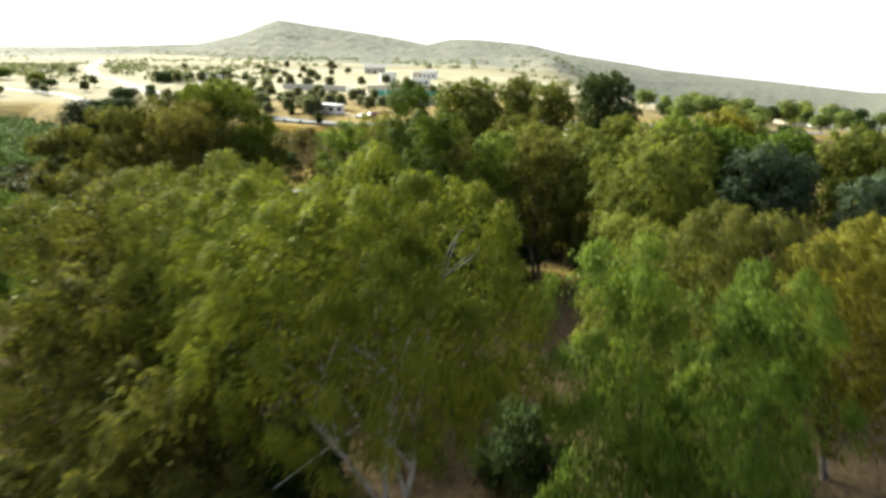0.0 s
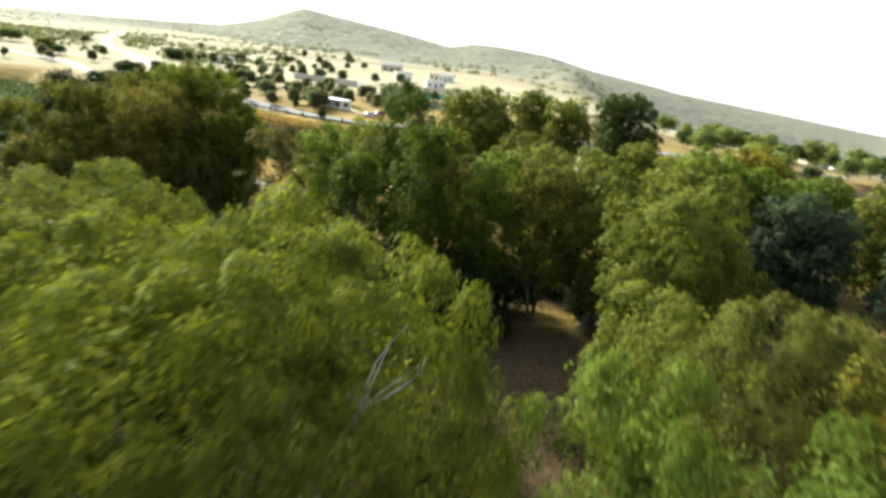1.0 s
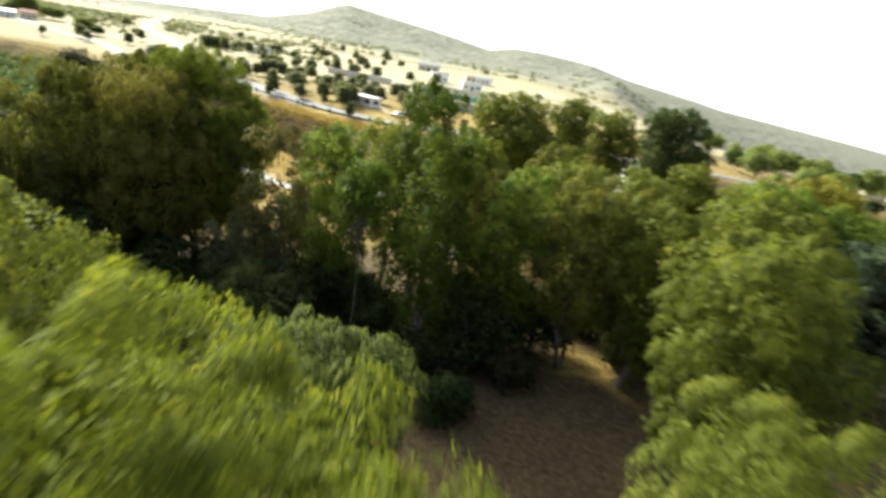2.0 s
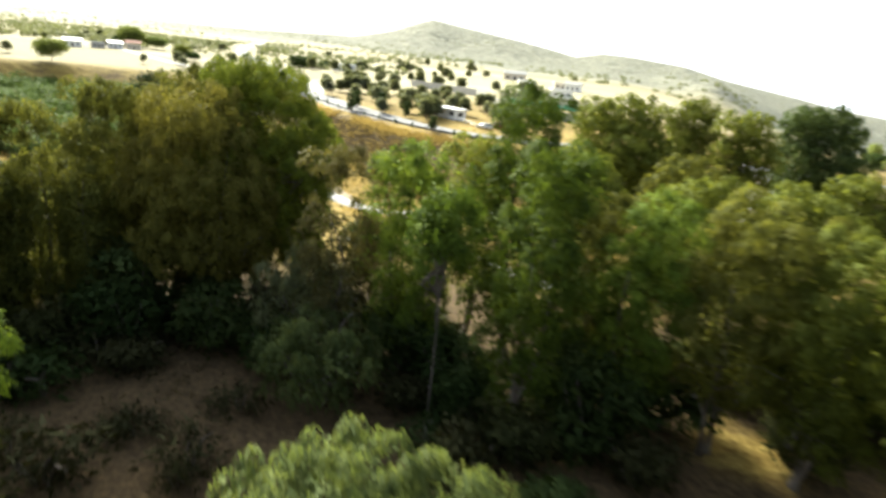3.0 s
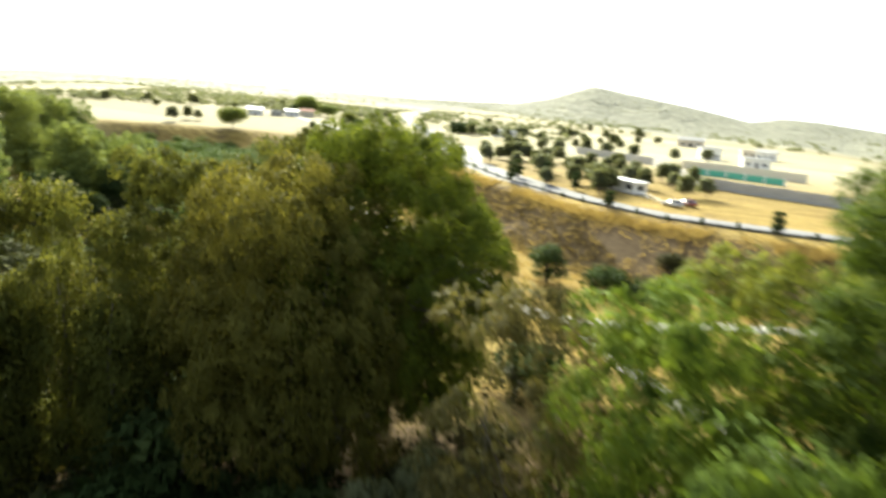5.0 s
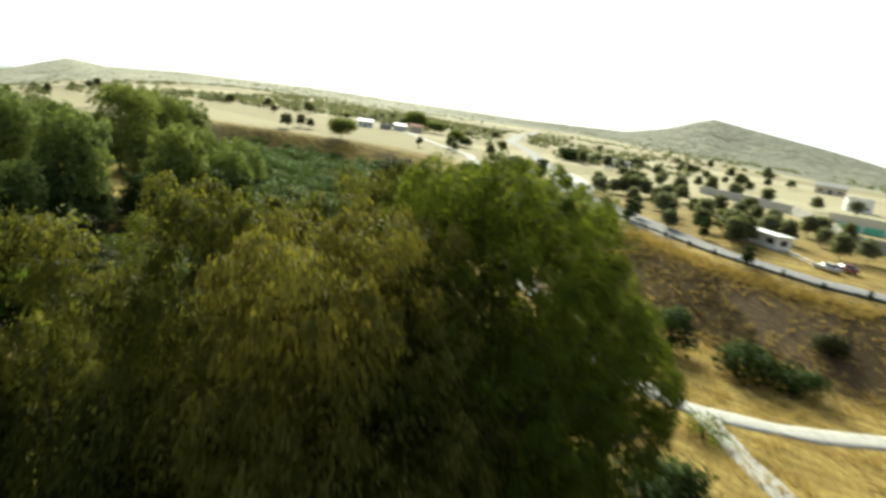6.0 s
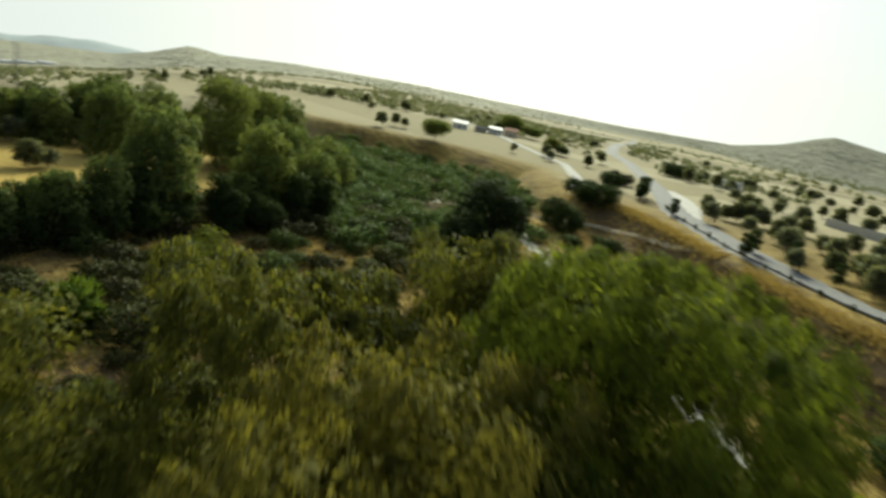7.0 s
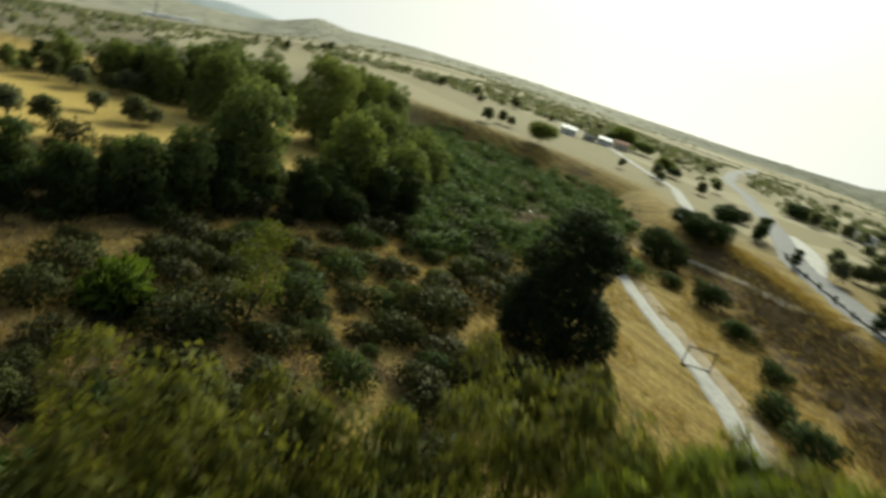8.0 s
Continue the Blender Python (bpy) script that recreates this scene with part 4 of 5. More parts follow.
for k in range(80):
    a, r = radians(float(rng.uniform(8, 75))), float(rng.uniform(290, 520))
    x, y = CX - r * math.sin(a), CY + r * math.cos(a)
    if y < np.interp(x, EDGE_X, EDGE_Y) + 18 or abs(y - np.interp(x, ROAD_X, ROAD_Y)) < 16:
        continue
    if float(waves(x, y, 0.035, 7.0)) < -0.1:
        continue
    places.append((x, y, float(rng.uniform(0.8, 1.4))))
for row in range(9):
    for k in range(11):
        x, y = -98 + 9.0 * k + 2.2 * row + float(rng.normal(0, 1.6)), 262 - 7.0 * k + 10.5 * row + float(rng.normal(0, 1.6))
        if rng.uniform() < 0.80 or y < np.interp(x, ROAD_X, ROAD_Y) + 12 or math.hypot(x + 35.6, y - 195.5) < 9 or min(math.hypot(x - a, y - b) for a, b, c in places) < 5.5 or x > -22:
            continue
        places.append((x, y, float(rng.uniform(0.8, 1.3))))
spread(OLIVES, places, "round grey-green olive tree in a dry stubble field", "tree", "olive trees in the fields", rng)

for s, x, y, r, top, col, lab in [
    (130, -214, 246, 6.2, 19.5, "glade", "lone yellow-green tree on the edge of the bank"), (131, -262, 352, 8.5, 27.0, "glade", "tall spreading tree beside the white farmhouse"),
    (132, -250, 358, 6.0, 22.0, "grove", "tall spreading tree beside the white farmhouse"), (133, -205, 318, 4.6, 20.0, "olive", "small dusty tree beside the dirt road"),
    (134, -197, 316, 3.6, 17.0, "dark", "small dusty tree beside the dirt road"), (135, -266, 350, 5.0, 21.0, "dark", "dark tree behind the white farmhouse"),
]:
    near_tree(s, x, y, r, top, col, low=level(x, y) + 1.0, label=lab, spacing=1.5, per=24, leaf=0.6, droop=0.4, limbs=4)


def far_trees():
    """Trees and hedges too far off to count, over the plain and the foot of the hills."""
    g = np.random.default_rng(77)
    C, S = [], []
    while len(C) < 2900:
        a, r = np.radians(g.uniform(-45, 66) if g.uniform() < 0.88 else g.uniform(66, 100)), 420 * (2400 / 420) ** g.uniform(0, 1)
        x, y = CX - r * np.sin(a), CY + r * np.cos(a)
        hedge = abs(((x * 0.6 + y * 0.8) / 170) % 1 - 0.5) < 0.03
        if (waves(x, y, 0.011, 2.0) < 0.12 and not hedge) or (y < np.interp(x, EDGE_X, EDGE_Y) + 15 and x > -300):
            continue
        if abs(y - np.interp(x, ROAD_X, ROAD_Y)) < 20 or (r > 520 and a < 0.12 and g.uniform() < 0.85):
            continue
        s = g.uniform(1.4, 2.6)
        C.append((x, y, level(x, y) + s * 0.7))
        S.append(s)
    while len(C) < 3300:
        x = -225 - 1500 * g.uniform(0, 1) ** 1.5
        y = 45 + (-x - 12) * np.tan(np.radians(g.uniform(0, 30)))
        row = abs((x * 0.35 + y) / 22 % 1 - 0.5) < 0.2
        if not row or waves(x, y, 0.012, 3.0) < -0.15 or (y > np.interp(x, EDGE_X, EDGE_Y) - 8 and x > -330):
            continue
        s = g.uniform(1.4, 2.5)
        C.append((x, y, level(x, y) + s * 0.8))
        S.append(s)
    while len(C) < 3600:
        a, r = np.radians(g.uniform(14, 42)), g.uniform(310, 800)
        x, y = CX - r * np.sin(a), CY + r * np.cos(a)
        if waves(x, y, 0.03, 4.0) < -0.1 or abs(y - np.interp(x, ROAD_X, ROAD_Y)) < 16 or y < np.interp(x, EDGE_X, EDGE_Y) + 25:
            continue
        s = g.uniform(1.1, 2.0)
        C.append((x, y, level(x, y) + s * 0.8))
        S.append(s)
    # distance haze over these trees is put into the pale leaf colour
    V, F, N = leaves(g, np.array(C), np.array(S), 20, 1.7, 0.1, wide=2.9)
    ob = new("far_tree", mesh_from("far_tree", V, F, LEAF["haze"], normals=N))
    tagged(ob, "scattered trees and hedges on the far plain, paled with painted haze", "trees", kind="stuff")


far_trees()


def reeds():
    """The reed bed of the stream: hummocks of tall dark green blades, with a bare strip along the water."""
    g = np.random.default_rng(78)
    C, S = [], []
    while len(C) < 2600:
        x, y = g.uniform(-245, -100), g.uniform(118, 250)
        d = y - np.interp(x, EDGE_X, EDGE_Y)
        if d > -13 or y < 128 - (x + 110) * 0.55 or (x > -122 and y > 178):
            continue
        if waves(x, y, 0.16, 1.0) < -0.5 or math.hypot((x + 142) / 9, (y - 174) / 4.5) < 1:
            continue
        s = g.uniform(1.6, 3.6)
        for k in range(5):
            q = g.normal(0, 0.42, 2) * s
            C.append((x + q[0], y + q[1], level(x, y) + 0.35 * s + g.uniform(0, 0.5) * s - 0.18 * abs(q[0]) - 0.18 * abs(q[1])))
            S.append(s * g.uniform(0.45, 0.7))
    V, F, N = leaves(g, np.array(C), np.array(S), 40, 0.85, 0.1, flat=0.9, wide=1.2)
    ob = new("reed", mesh_from("reed", V, F, LEAF["reed"], normals=N))
    tagged(ob, "dense dark green reed bed along the stream", "reeds", kind="stuff")


LEAF["reed"] = leaf_material("leaf_reed", (0.021, 0.040, 0.011), (0.047, 0.080, 0.023), (0.105, 0.150, 0.046), 0.32)
reeds()


def dry_grass():
    """Tufts of straw on the banks and beside the track."""
    g = np.random.default_rng(79)
    n = 24000
    x, y = g.uniform(-130, 12, n), g.uniform(66, 225, n)
    d = y - np.interp(x, EDGE_X, EDGE_Y)
    track = np.array([(8, 144), (-9, 135), (-20, 126), (-29, 122), (-38, 125), (-53, 139), (-64, 148), (-84, 161), (-104, 175), (-118, 190)], float)
    off = np.min([np.hypot(x - (a + (c - a) * u), y - (b + (e - b) * u)) for (a, b), (c, e) in zip(track[:-1], track[1:]) for u in np.linspace(0, 1, 9)], axis=0)
    ok = (off > 2.6) & (d < -1) & (waves(x, y, 0.5, 2.0) + waves(x, y, 0.11, 1.0) > -0.35) & ((y > 112) | (x < -45))
    fx = g.uniform(-118, 30, 5000)
    fy = np.interp(fx, EDGE_X, EDGE_Y) + g.normal(-3.0, 1.2, 5000)
    fringe = waves(fx, fy, 0.2, 3.0) > -0.4
    x, y = np.concatenate([x[ok], fx[fringe]]), np.concatenate([y[ok], fy[fringe]])
    C = np.stack([x, y, height(x, y) + 0.02], 1)
    V, F, N = leaves(g, C, g.uniform(0.25, 0.6, len(C)), 8, 0.5, -0.7, flat=0.3, wide=0.8)
    ob = new("dry_grass", mesh_from("dry_grass", V, F, LEAF["straw"]))
    tagged(ob, "tufts of dry straw-coloured grass", "grass", kind="stuff")


LEAF["straw"] = leaf_material("leaf_straw", (0.20, 0.145, 0.055), (0.36, 0.27, 0.11), (0.50, 0.41, 0.19), 0.3)
dry_grass()


def dry_brush():
    """Low dead weeds and twiggy brush between the shrubs of the flat and under the trees."""
    g = np.random.default_rng(81)
    n = 6000
    x, y = g.uniform(-128, -2, n), g.uniform(38, 150, n)
    flat = (x < -45) & (y < 120 - (x + 60) * 0.75) & (y > 58)
    wood = (x > -40) & (y < 74)
    ok = (flat | wood) & (waves(x, y, 0.6, 2.0) + waves(x, y, 0.17, 1.0) > -0.3) & (np.hypot(x + 71, y - 128) > 6)
    bx, bd = g.uniform(-120, 30, 9000), g.uniform(-22, -4, 9000)
    by = np.interp(bx, EDGE_X, EDGE_Y) + bd
    thick = waves(bx, by, 0.13, 6.0) + 0.5 * waves(bx, by, 0.5, 1.0) > 0.12
    x, y = np.concatenate([x[ok], bx[thick]]), np.concatenate([y[ok], by[thick]])
    C = np.stack([x, y, height(x, y) + 0.05], 1)
    V, F, N = leaves(g, C, g.uniform(0.3, 0.9, len(C)), 10, 0.42, -0.4, flat=0.5, wide=0.9)
    ob = new("dry_brush", mesh_from("dry_brush", V, F, LEAF["brush"]))
    tagged(ob, "low dead brown weeds between the shrubs and on the bank", "weeds", kind="stuff")


LEAF["brush"] = leaf_material("leaf_brush", (0.040, 0.032, 0.018), (0.085, 0.066, 0.034), (0.16, 0.125, 0.062), 0.2)
dry_brush()

# cypresses along the road
CYPRESS = [make_tree(180 + k, r, h, 0.25, LEAF["dark"], spacing=0.6, per=16, leaf=0.30, droop=-0.6, lobes=3, name="cypress", limbs=1) for k, (r, h) in enumerate([(0.75, 4.6), (0.9, 3.8)])]
places = []
for k in range(20):
    x = -98 + 5.8 * k
    y = float(np.interp(x, ROAD_X, ROAD_Y)) - 4.6
    s = (1.0 if k % 5 == 1 else 0.3) * float(rng.uniform(0.8, 1.2))
    places.append((x, y, s))
places += [(-55, 194.5, 1.1), (-64, 199.5, 1.2), (-46, 189, 0.9), (-112, 240, 1.6), (-114, 246, 1.5), (-110, 236, 1.3)]
spread(CYPRESS, places, "slim dark cypress planted along the road", "tree", "cypresses along the road", rng)


# ---- buildings, walls and the gate ----
WHITE = plain("white_render", (0.78, 0.77, 0.73), 0.8, 0.06, 1.5)
GREEN = plain("green_sheet", (0.10, 0.42, 0.30), 0.6, 0.12, 1.0)
CREAM = plain("cream_render", (0.62, 0.55, 0.44), 0.85, 0.08, 1.5)
TILE = plain("clay_roof", (0.36, 0.17, 0.11), 0.85, 0.2, 4.0)
GREY = plain("grey_concrete", (0.38, 0.37, 0.34), 0.9, 0.15, 1.0)
KERB = plain("dark_kerb_stone", (0.11, 0.11, 0.10), 0.9, 0.2, 1.0)
DARK = plain("dark_steel", (0.05, 0.045, 0.04), 0.6, 0.2, 6.0, 0.6)
SHEET = plain("white_roof_sheet", (0.82, 0.82, 0.80), 0.5, 0.05, 2.0)


def glass_material():
    m, nt, out = material("dark_window_glass")
    bsdf = node(nt, "ShaderNodeBsdfPrincipled", {"Base Color": (0.03, 0.035, 0.04, 1), "Roughness": 0.12, "Specular IOR Level": 0.6})
    nt.links.new(bsdf.outputs[0], out.inputs[0])
    return m


GLASS = glass_material()


def boxes(name, blocks, mat, parent, bevel=0.03, label=""):
    """Bevelled blocks (x0, y0, z0, x1, y1, z1) joined into one part."""
    bm = bmesh.new()
    for x0, y0, z0, x1, y1, z1 in blocks:
        r = bmesh.ops.create_cube(bm, size=1)
        for v in r["verts"]:
            v.co = ((x0 + x1) / 2 + v.co.x * (x1 - x0), (y0 + y1) / 2 + v.co.y * (y1 - y0), (z0 + z1) / 2 + v.co.z * (z1 - z0))
    if bevel:
        bmesh.ops.bevel(bm, geom=bm.edges[:], offset=bevel, segments=1, affect="EDGES")
    me = bpy.data.meshes.new(name)
    bm.to_mesh(me)
    bm.free()
    me.materials.append(mat)
    return part(name, me, parent, label)


def wall_with_holes(parent, length, h, holes, mat, at, turn, thick=0.25):
    """One wall along x from 0 to length with openings (x0, x1, z0, z1) cut right through."""
    xs = sorted({0.0, length, *[v for q in holes for v in q[:2]]})
    zs = sorted({0.0, h, *[v for q in holes for v in q[2:]]})
    nx, nz = len(xs) - 1, len(zs) - 1

    def solid(i, k):
        if not (0 <= i < nx and 0 <= k < nz):
            return False
        cx, cz = (xs[i] + xs[i + 1]) / 2, (zs[k] + zs[k + 1]) / 2
        return not any(a < cx < b and c < cz < e for a, b, c, e in holes)

    V = [(x, y, z) for y in (0.0, thick) for z in zs for x in xs]
    row, layer = nx + 1, (nx + 1) * (nz + 1)
    F = []
    for i in range(nx):
        for k in range(nz):
            if not solid(i, k):
                continue
            a, b, c, e = k * row + i, k * row + i + 1, (k + 1) * row + i + 1, (k + 1) * row + i
            F += [(a, b, c, e), (e + layer, c + layer, b + layer, a + layer)]
            for (p, q), (di, dk) in (((a, b), (0, -1)), ((b, c), (1, 0)), ((c, e), (0, 1)), ((e, a), (-1, 0))):
                if not solid(i + di, k + dk):
                    F.append((q, p, p + layer, q + layer))
    used = sorted({v for f in F for v in f})
    at_new = {v: n for n, v in enumerate(used)}
    me = bpy.data.meshes.new("wall")
    me.from_pydata([V[v] for v in used], [], [tuple(at_new[v] for v in f) for f in F])
    me.materials.append(mat)
    ob = part("wall", me, parent)
    ob.matrix_basis = pose(*at, 0, 0, turn)
    for x0, x1, z0, z1 in holes:
        kind = "door" if z0 < 0.01 else "window"
        pane = boxes(kind, [(x0, 0.10, z0, x1, 0.15, z1)], GLASS if kind == "window" else DARK, parent, 0)
        pane.matrix_basis = pose(*at, 0, 0, turn)
        f = 0.07
        fr = boxes("frame", [(x0, 0.05, z0, x0 + f, 0.20, z1), (x1 - f, 0.05, z0, x1, 0.20, z1), (x0 + f, 0.05, z1 - f, x1 - f, 0.20, z1)], WHITE, pane, 0)
    return ob


def house(x, y, turn, w, d, h, roof, wallmat, label, roofmat=None, holes=None, sink=0.3):
    """A small house: four walls with openings, and a flat, shed or gabled roof with eaves."""
    ob = new("house")
    ob.matrix_basis = pose(x, y, level(x, y) - sink, 0, 0, turn)
    h += sink
    front = holes or [(w * 0.12, w * 0.26, 1.0 + sink, 2.1 + sink), (w * 0.44, w * 0.56, 0.0, 2.1 + sink), (w * 0.72, w * 0.88, 1.0 + sink, 2.1 + sink)]
    side = [(d * 0.35, d * 0.65, 1.0 + sink, 2.1 + sink)]
    wall_with_holes(ob, w, h, front, wallmat, (-w / 2, -d / 2, 0), 0)
    wall_with_holes(ob, w, h, front, wallmat, (w / 2, d / 2, 0), 180)
    wall_with_holes(ob, d - 0.5, h, side, wallmat, (w / 2, -d / 2 + 0.25, 0), 90)
    wall_with_holes(ob, d - 0.5, h, side, wallmat, (-w / 2, d / 2 - 0.25, 0), 270)
    if roof == "gable":
        bm = bmesh.new()
        e, t, up = 0.5, 0.18, d * 0.22
        prof = [(-d / 2 - e, h - 0.1), (0, h + up), (d / 2 + e, h - 0.1), (d / 2 + e, h - 0.1 + t), (0, h + up + t), (-d / 2 - e, h - 0.1 + t)]
        for sx in (-w / 2 - e, w / 2 + e):
            for py, pz in prof:
                bm.verts.new((sx, py, pz))
        bm.verts.ensure_lookup_table()
        n = len(prof)
        for k in range(n):
            bm.faces.new([bm.verts[i] for i in (k, (k + 1) % n, n + (k + 1) % n, n + k)])
        bm.faces.new([bm.verts[i] for i in range(n)][::-1])
        bm.faces.new([bm.verts[n + i] for i in range(n)])
        bmesh.ops.recalc_face_normals(bm, faces=bm.faces[:])
        me = bpy.data.meshes.new("roof")
        bm.to_mesh(me)
        bm.free()
        me.materials.append(roofmat or TILE)
        part("roof", me, ob)
        for sx, nm in ((-w / 2 + 0.02, "gable"), (w / 2 - 0.22, "gable")):
            g = bpy.data.meshes.new("gable")
            g.from_pydata([(sx, -d / 2, h), (sx, d / 2, h), (sx, 0, h + up - 0.02), (sx + 0.2, -d / 2, h), (sx + 0.2, d / 2, h), (sx + 0.2, 0, h + up - 0.02)], [],
                          [(0, 2, 1), (3, 4, 5), (0, 1, 4, 3), (1, 2, 5, 4), (2, 0, 3, 5)])
            g.materials.append(wallmat)
            part("gable", g, ob)
    else:
        boxes("roof", [(-w / 2 - 0.35, -d / 2 - 0.35, h, w / 2 + 0.35, d / 2 + 0.35, h + 0.22)], roofmat or WHITE, ob, 0.04)
        for y0 in (-d / 2 - 0.2, d / 2):
            boxes("parapet", [(-w / 2 - 0.2, y0, h + 0.22, w / 2 + 0.2, y0 + 0.2, h + 0.5)], wallmat, ob, 0.02)
    return tagged(ob, label, "house")


def cabin():
    """The long white cabin by the road: plinth, walls, one big end window, an overhanging sheet roof."""
    ob = new("cabin")
    x, y = -35.6, 195.5
    ob.matrix_basis = pose(x, y, level(x, y) - 0.2, 0, 0, -40.6)
    w, d, h = 9.4, 3.6, 2.8
    boxes("plinth", [(-w / 2 - 0.1, -d / 2 - 0.1, 0, w / 2 + 0.1, d / 2 + 0.1, 0.35)], GREY, ob)
    wall_with_holes(ob, w, h - 0.35, [(1.0, 1.9, 0, 2.0), (6.5, 8.6, 0.75, 1.85)], WHITE, (-w / 2, -d / 2, 0.35), 0, 0.2)
    wall_with_holes(ob, w, h - 0.35, [(1.8, 3.2, 0.9, 1.9), (6.0, 7.4, 0.9, 1.9)], WHITE, (w / 2, d / 2, 0.35), 180, 0.2)
    wall_with_holes(ob, d - 0.4, h - 0.35, [(0.7, 2.5, 0.7, 1.8)], WHITE, (w / 2, -d / 2 + 0.2, 0.35), 90, 0.2)
    wall_with_holes(ob, d - 0.4, h - 0.35, [(1.0, 2.2, 0.7, 1.8)], WHITE, (-w / 2, d / 2 - 0.2, 0.35), 270, 0.2)
    boxes("roof", [(-w / 2 - 0.4, -d / 2 - 0.45, h, w / 2 + 0.4, d / 2 + 0.45, h + 0.16)], SHEET, ob, 0.03)
    boxes("fascia", [(-w / 2 - 0.42, -d / 2 - 0.5, h - 0.12, w / 2 + 0.42, -d / 2 - 0.45, h + 0.18)], SHEET, ob, 0)
    tagged(ob, "long white cabin with a flat sheet roof under olive trees", "cabin")


cabin()

house(-27, 322, 12, 8, 6, 4.4, "flat", WHITE, "white flat-roofed farm building in the fields")
house(-10, 297, 12, 9, 6, 3.2, "flat", WHITE, "white flat-roofed farm building in the fields")
house(-12, 362, 10, 9, 6, 3.0, "flat", CREAM, "low pale house on the far plain")
house(-6, 352, -8, 8, 6, 3.2, "gable", WHITE, "white house with a pale pitched roof", GREY)
house(-44, 425, 5, 14, 8, 3.6, "gable", CREAM, "cream barn with a grey pitched roof", GREY)
house(-262, 309, 40, 8, 6, 3.0, "gable", WHITE, "small white farmhouse at the end of the dirt road", SHEET)
house(-255, 318, 52, 6, 5, 2.6, "flat", GREY, "grey flat-roofed lean-to beside the white farmhouse")
house(-252, 327, 48, 7, 5, 2.8, "gable", WHITE, "low white shed beside the farmhouse", SHEET)
house(-248, 336, 48, 7, 6, 3.2, "gable", CREAM, "small farm shed with a red-brown roof", TILE)
house(-127, 346, 20, 12, 5, 3.0, "flat", WHITE, "low white shed beside the fields")
house(34, 150, 20, 9, 7, 8.5, "gable", WHITE, "white house with a blue-grey roof half hidden by trees", GREY, [(1, 2.2, 4.5, 5.8), (4, 5.2, 4.5, 5.8), (6.4, 7.6, 4.5, 5.8)])
for k, (x, y, t, w, rf) in enumerate([(150, 262, 20, 11, "gable"), (166, 268, -10, 9, "flat"), (178, 258, 35, 10, "gable"), (188, 276, 10, 12, "flat"), (144, 284, 0, 10, "gable"), (196, 254, -20, 10, "gable"), (206, 282, 25, 12, "gable")]):
    tagged(house(x, y, t, w, 7.5, 5.6, rf, WHITE if k % 3 else CREAM, "white village house with a pale roof" if rf == "flat" else "village house with a clay tile roof"), "", "", "village houses")

for k, (x, y, t, w) in enumerate([(-1856, 333, 95, 44), (-1849, 378, 96, 44), (-1842, 423, 97, 40)]):
    ob = new("greenhouse")
    ob.matrix_basis = pose(x, y, level(x, y) - 0.3, 0, 0, t)
    boxes("frame", [(-w / 2, -9, 0, w / 2, 9, 5.4)], SHEET, ob, 0.2)
    for j in range(3):
        V, F = [], []
        a = np.linspace(0, math.pi, 9)
        for sx in (-w / 2, w / 2):
            V += [(sx, -6 + 6 * j + 3 * math.cos(u), 5.4 + 2.4 * math.sin(u)) for u in a]
        F = [(i, i + 1, 10 + i, 9 + i) for i in range(8)]
        part("vault", mesh_from("vault", V, F, SHEET, True), ob)
    tagged(ob, "long white plastic greenhouse on the far plain", "greenhouse", "far greenhouses")


def run_wall(name, pts, h, thick, mat, label, category, cap=None):
    """A free-standing wall that follows the ground, in short panels with piers between."""
    ob = new(name)
    p = [Vector((x, y, 0)) for x, y in pts]
    ob.location = (p[0].x, p[0].y, level(p[0].x, p[0].y))
    for a, b in zip(p[:-1], p[1:]):
        n = max(1, round((b - a).length / 6))
        for k in range(n):
            u, v = a.lerp(b, k / n), a.lerp(b, (k + 1) / n)
            zu = min(level(u.x, u.y), level(v.x, v.y))
            mid = (u + v) / 2
            L = (v - u).length
            m = Matrix.Translation(-ob.location) @ pose(mid.x, mid.y, zu, 0, 0, math.degrees(math.atan2(v.y - u.y, v.x - u.x)))
            q = boxes("panel", [(-L / 2, -thick / 2, -0.4, L / 2, thick / 2, h)], mat, ob, 0.02)
            q.matrix_basis = m
            q = boxes("pier", [(-0.2, -thick / 2 - 0.08, -0.4, 0.2, thick / 2 + 0.08, h + 0.15)], cap or mat, ob, 0.02)
            q.matrix_basis = m @ Matrix.Translation((L / 2, 0, 0))
    return tagged(ob, label, category)


def rail_fence(pts, h, label):
    """White posts with two rails."""
    ob = new("rail_fence")
    x0, y0 = pts[0]
    z0 = level(x0, y0)
    ob.location = (x0, y0, z0)
    at = [Vector((x - x0, y - y0, level(x, y) - z0)) for x, y in pts]
    for p in at:
        boxes("post", [(p.x - 0.06, p.y - 0.06, p.z - 0.3, p.x + 0.06, p.y + 0.06, p.z + h)], SHEET, ob, 0.01)
    for a, b in zip(at[:-1], at[1:]):
        for k in (0.5, 0.92):
            V, F = tube(np.array([(a.x, a.y, a.z + h * k), (b.x, b.y, b.z + h * k)]), [0.05, 0.05], 6)
            part("rail", mesh_from("rail", V, F, SHEET, True), ob)
    tagged(ob, label, "fence")


rail_fence([(-31.5, 189.5), (-29.5, 187), (-27.6, 184.4), (-25.8, 181.8)], 1.1, "white rail fence between the cabin and the road")


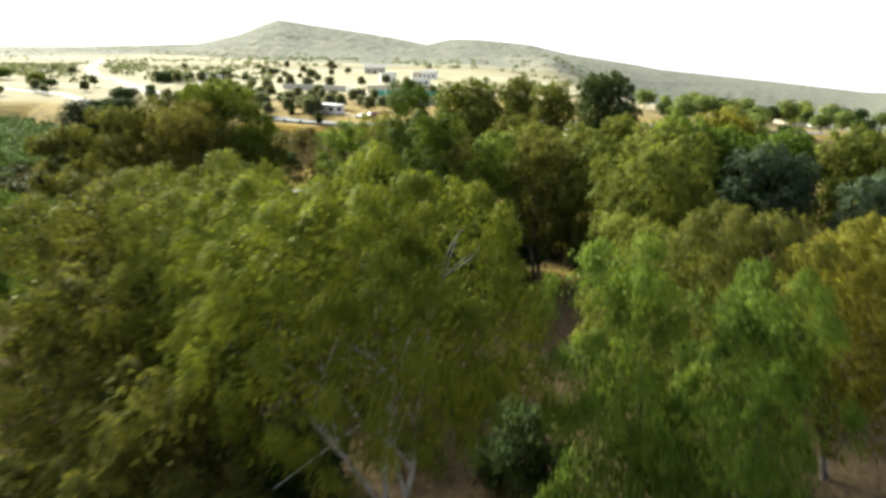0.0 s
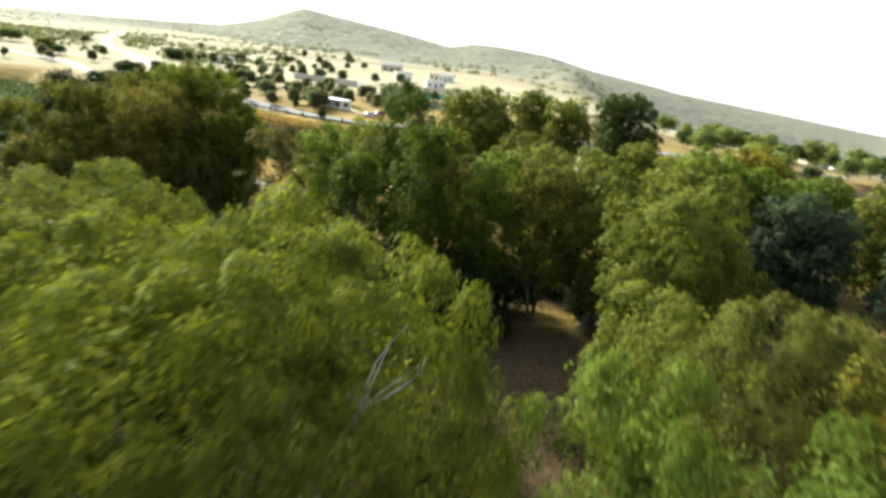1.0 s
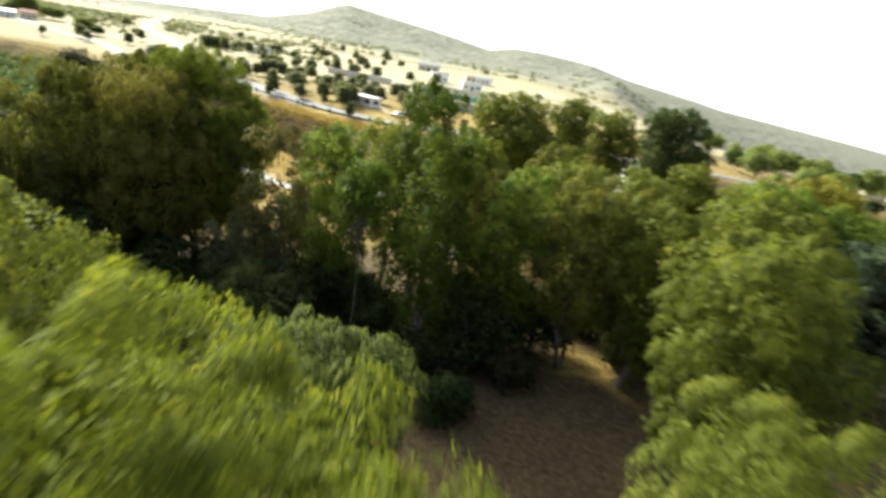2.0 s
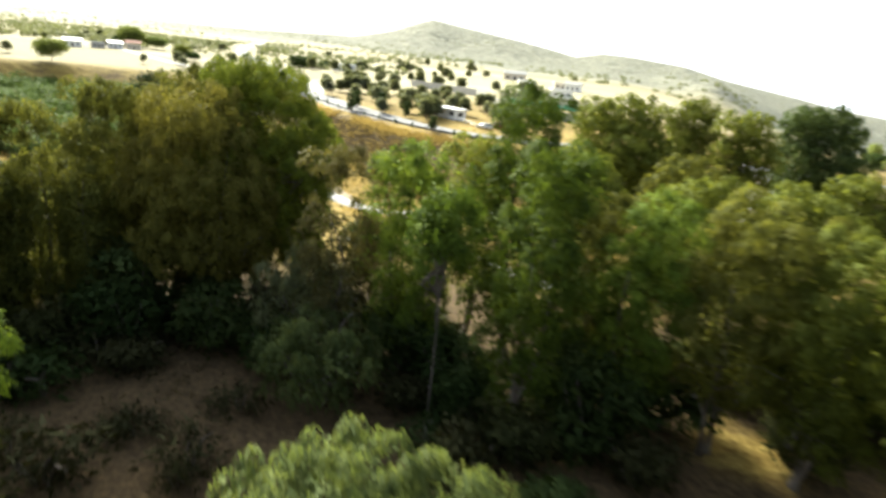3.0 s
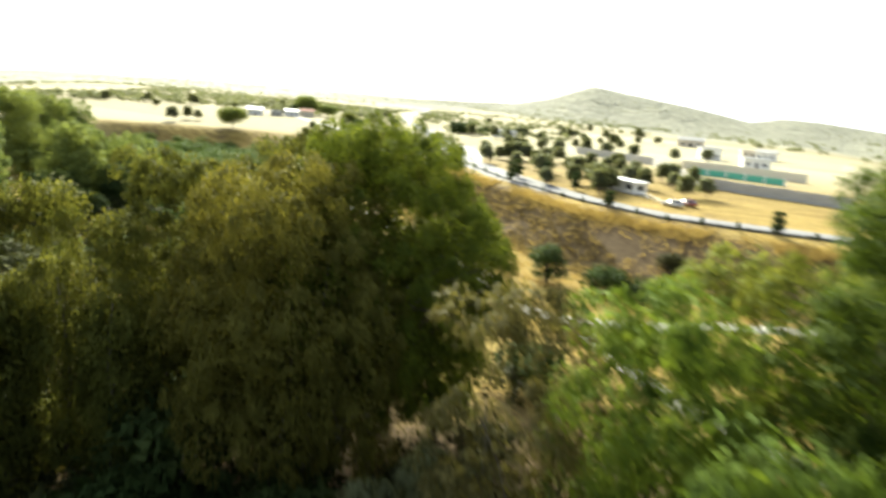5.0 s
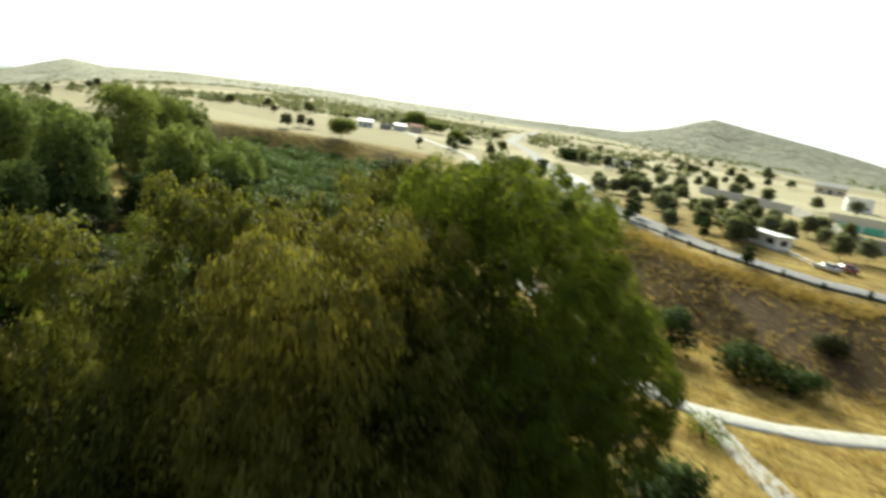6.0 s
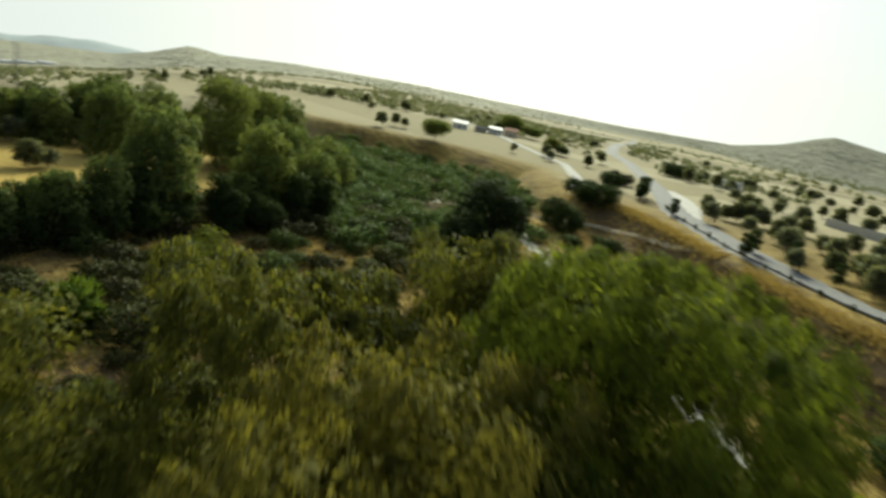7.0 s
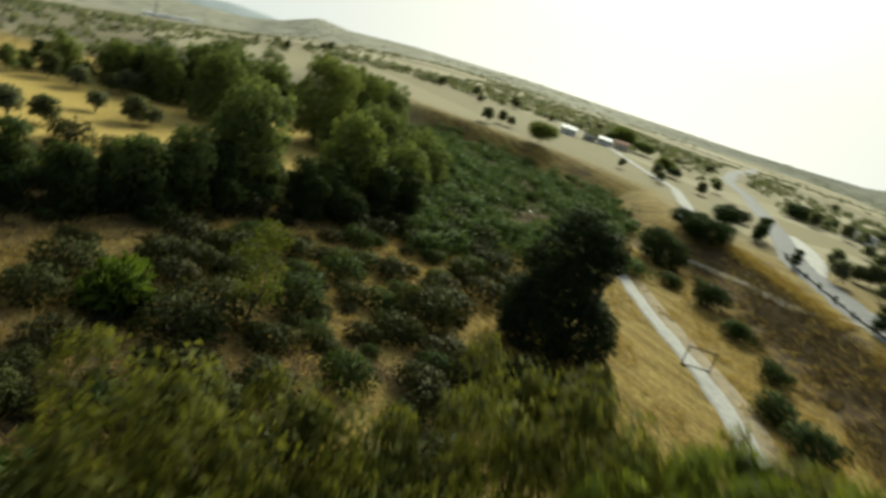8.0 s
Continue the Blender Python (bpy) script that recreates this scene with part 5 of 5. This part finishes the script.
def car(x, y, turn, paint, label):
    """A parked car: sill, body with bonnet, glazed cabin under a roof, four wheels with rims."""
    ob = new("car")
    ob.matrix_basis = pose(x, y, level(x, y) + 0.02, 0, 0, turn)
    boxes("body", [(-2.05, -0.85, 0.32, 2.05, 0.85, 0.86), (-2.0, -0.8, 0.8, 0.75, 0.8, 0.98)], paint, ob, 0.09)
    prof = [(-1.75, 0.95), (-1.35, 1.42), (0.25, 1.42), (0.95, 0.95)]
    V = [(px, sy * (0.76 if pz < 1 else 0.62), pz) for sy in (-1, 1) for px, pz in prof]
    part("window", mesh_from("window", V + [V[7]], [(0, 1, 2, 3), (7, 6, 5, 4), (0, 4, 5, 1), (1, 5, 6, 2), (2, 6, 7, 3)], GLASS), ob)
    boxes("roof", [(-1.38, -0.63, 1.42, 0.28, 0.63, 1.48)], paint, ob, 0.025)
    for wx in (-1.3, 1.3):
        for wy in (-0.82, 0.82):
            V, F = tube(np.array([(wx, wy - 0.1, 0.32), (wx, wy - 0.09, 0.32), (wx, wy + 0.09, 0.32), (wx, wy + 0.1, 0.32)]), [0.2, 0.32, 0.32, 0.2], 16)
            tyre = part("wheel", mesh_from("wheel", V, F, DARK, True), ob)
            V, F = tube(np.array([(wx, wy - 0.11, 0.32), (wx, wy + 0.11, 0.32)]), [0.19, 0.19], 12)
            part("rim", mesh_from("rim", V, F, GREY, True), tyre)
    tagged(ob, label, "car")


car(-23.6, 181.4, 150, plain("dusty_white_paint", (0.50, 0.50, 0.48), 0.4, 0.08, 2.0), "small white car parked beside the road")
car(-21.2, 184.0, 145, plain("red_paint", (0.20, 0.035, 0.03), 0.35, 0.05, 2.0), "small dark red car parked behind the fence")

run_wall("boundary_wall", [(-72, 285), (-54, 274), (-40, 262), (-31, 240), (-22, 218), (-10, 213), (10, 208)], 2.6, 0.3, GREY, "long grey concrete boundary wall across the fields", "wall")
run_wall("sports_fence", [(-27, 246), (-17, 245), (-2, 242)], 1.8, 0.12, GREEN, "bright green sheet fence round the farm yard", "fence", WHITE)
run_wall("yard_wall", [(-31, 263), (-17, 262), (4, 257)], 2.6, 0.3, CREAM, "white yard wall behind the green fence", "wall")
run_wall("roadside_wall", [(float(x), float(np.interp(x, ROAD_X, ROAD_Y)) - 3.6) for x in range(-104, 34, 9)], 0.5, 0.3, KERB, "low dark kerb wall along the road", "wall")


def gate():
    """A barrier gate over the track: two posts, a top rail, braces and a dropped bar."""
    ob = new("gate")
    x, y = -67.6, 150.4
    ob.matrix_basis = pose(x, y, level(x, y), 0, 0, 57)
    for sx in (-2.1, 2.1):
        V, F = tube([(sx, 0, -0.3), (sx, 0, 1.4), (sx, 0, 2.9)], [0.10, 0.09, 0.09], 8)
        part("post", mesh_from("post", V, F, DARK, True), ob)
        V, F = tube([(sx, 0, 1.9), (sx * 0.72, 0, 2.75)], [0.05, 0.05], 6)
        part("brace", mesh_from("brace", V, F, DARK, True), ob)
    V, F = tube([(-2.3, 0, 2.85), (0, 0, 2.85), (2.3, 0, 2.85)], [0.09, 0.09, 0.09], 8)
    part("rail", mesh_from("rail", V, F, DARK, True), ob)
    boxes("sill", [(-2.0, -0.35, 0.05, 2.0, 0.35, 0.28)], DARK, ob, 0.04)
    tagged(ob, "dark steel gate frame across the pale track", "gate")


gate()


def pole(x, y, h):
    ob = new("power_pole")
    ob.matrix_basis = stand(x, y, 30)
    V, F = tube([(0, 0, -0.5), (0, 0, h * 0.5), (0, 0, h)], [0.22, 0.18, 0.13], 8)
    part("mast", mesh_from("mast", V, F, GREY, True), ob)
    boxes("crossarm", [(-1.4, -0.07, h - 1.1, 1.4, 0.07, h - 0.95)], GREY, ob, 0.01)
    for sx in (-1.2, 0.0, 1.2):
        V, F = tube([(sx, 0, h - 0.95), (sx, 0, h - 0.6)], [0.05, 0.07], 6)
        part("insulator", mesh_from("insulator", V, F, WHITE, True), ob)
    tagged(ob, "tall grey power pole on the far plain", "pole", "power poles")


for x, y, h in [(-300, 112, 16), (-420, 130, 18)]:
    pole(x, y, h)
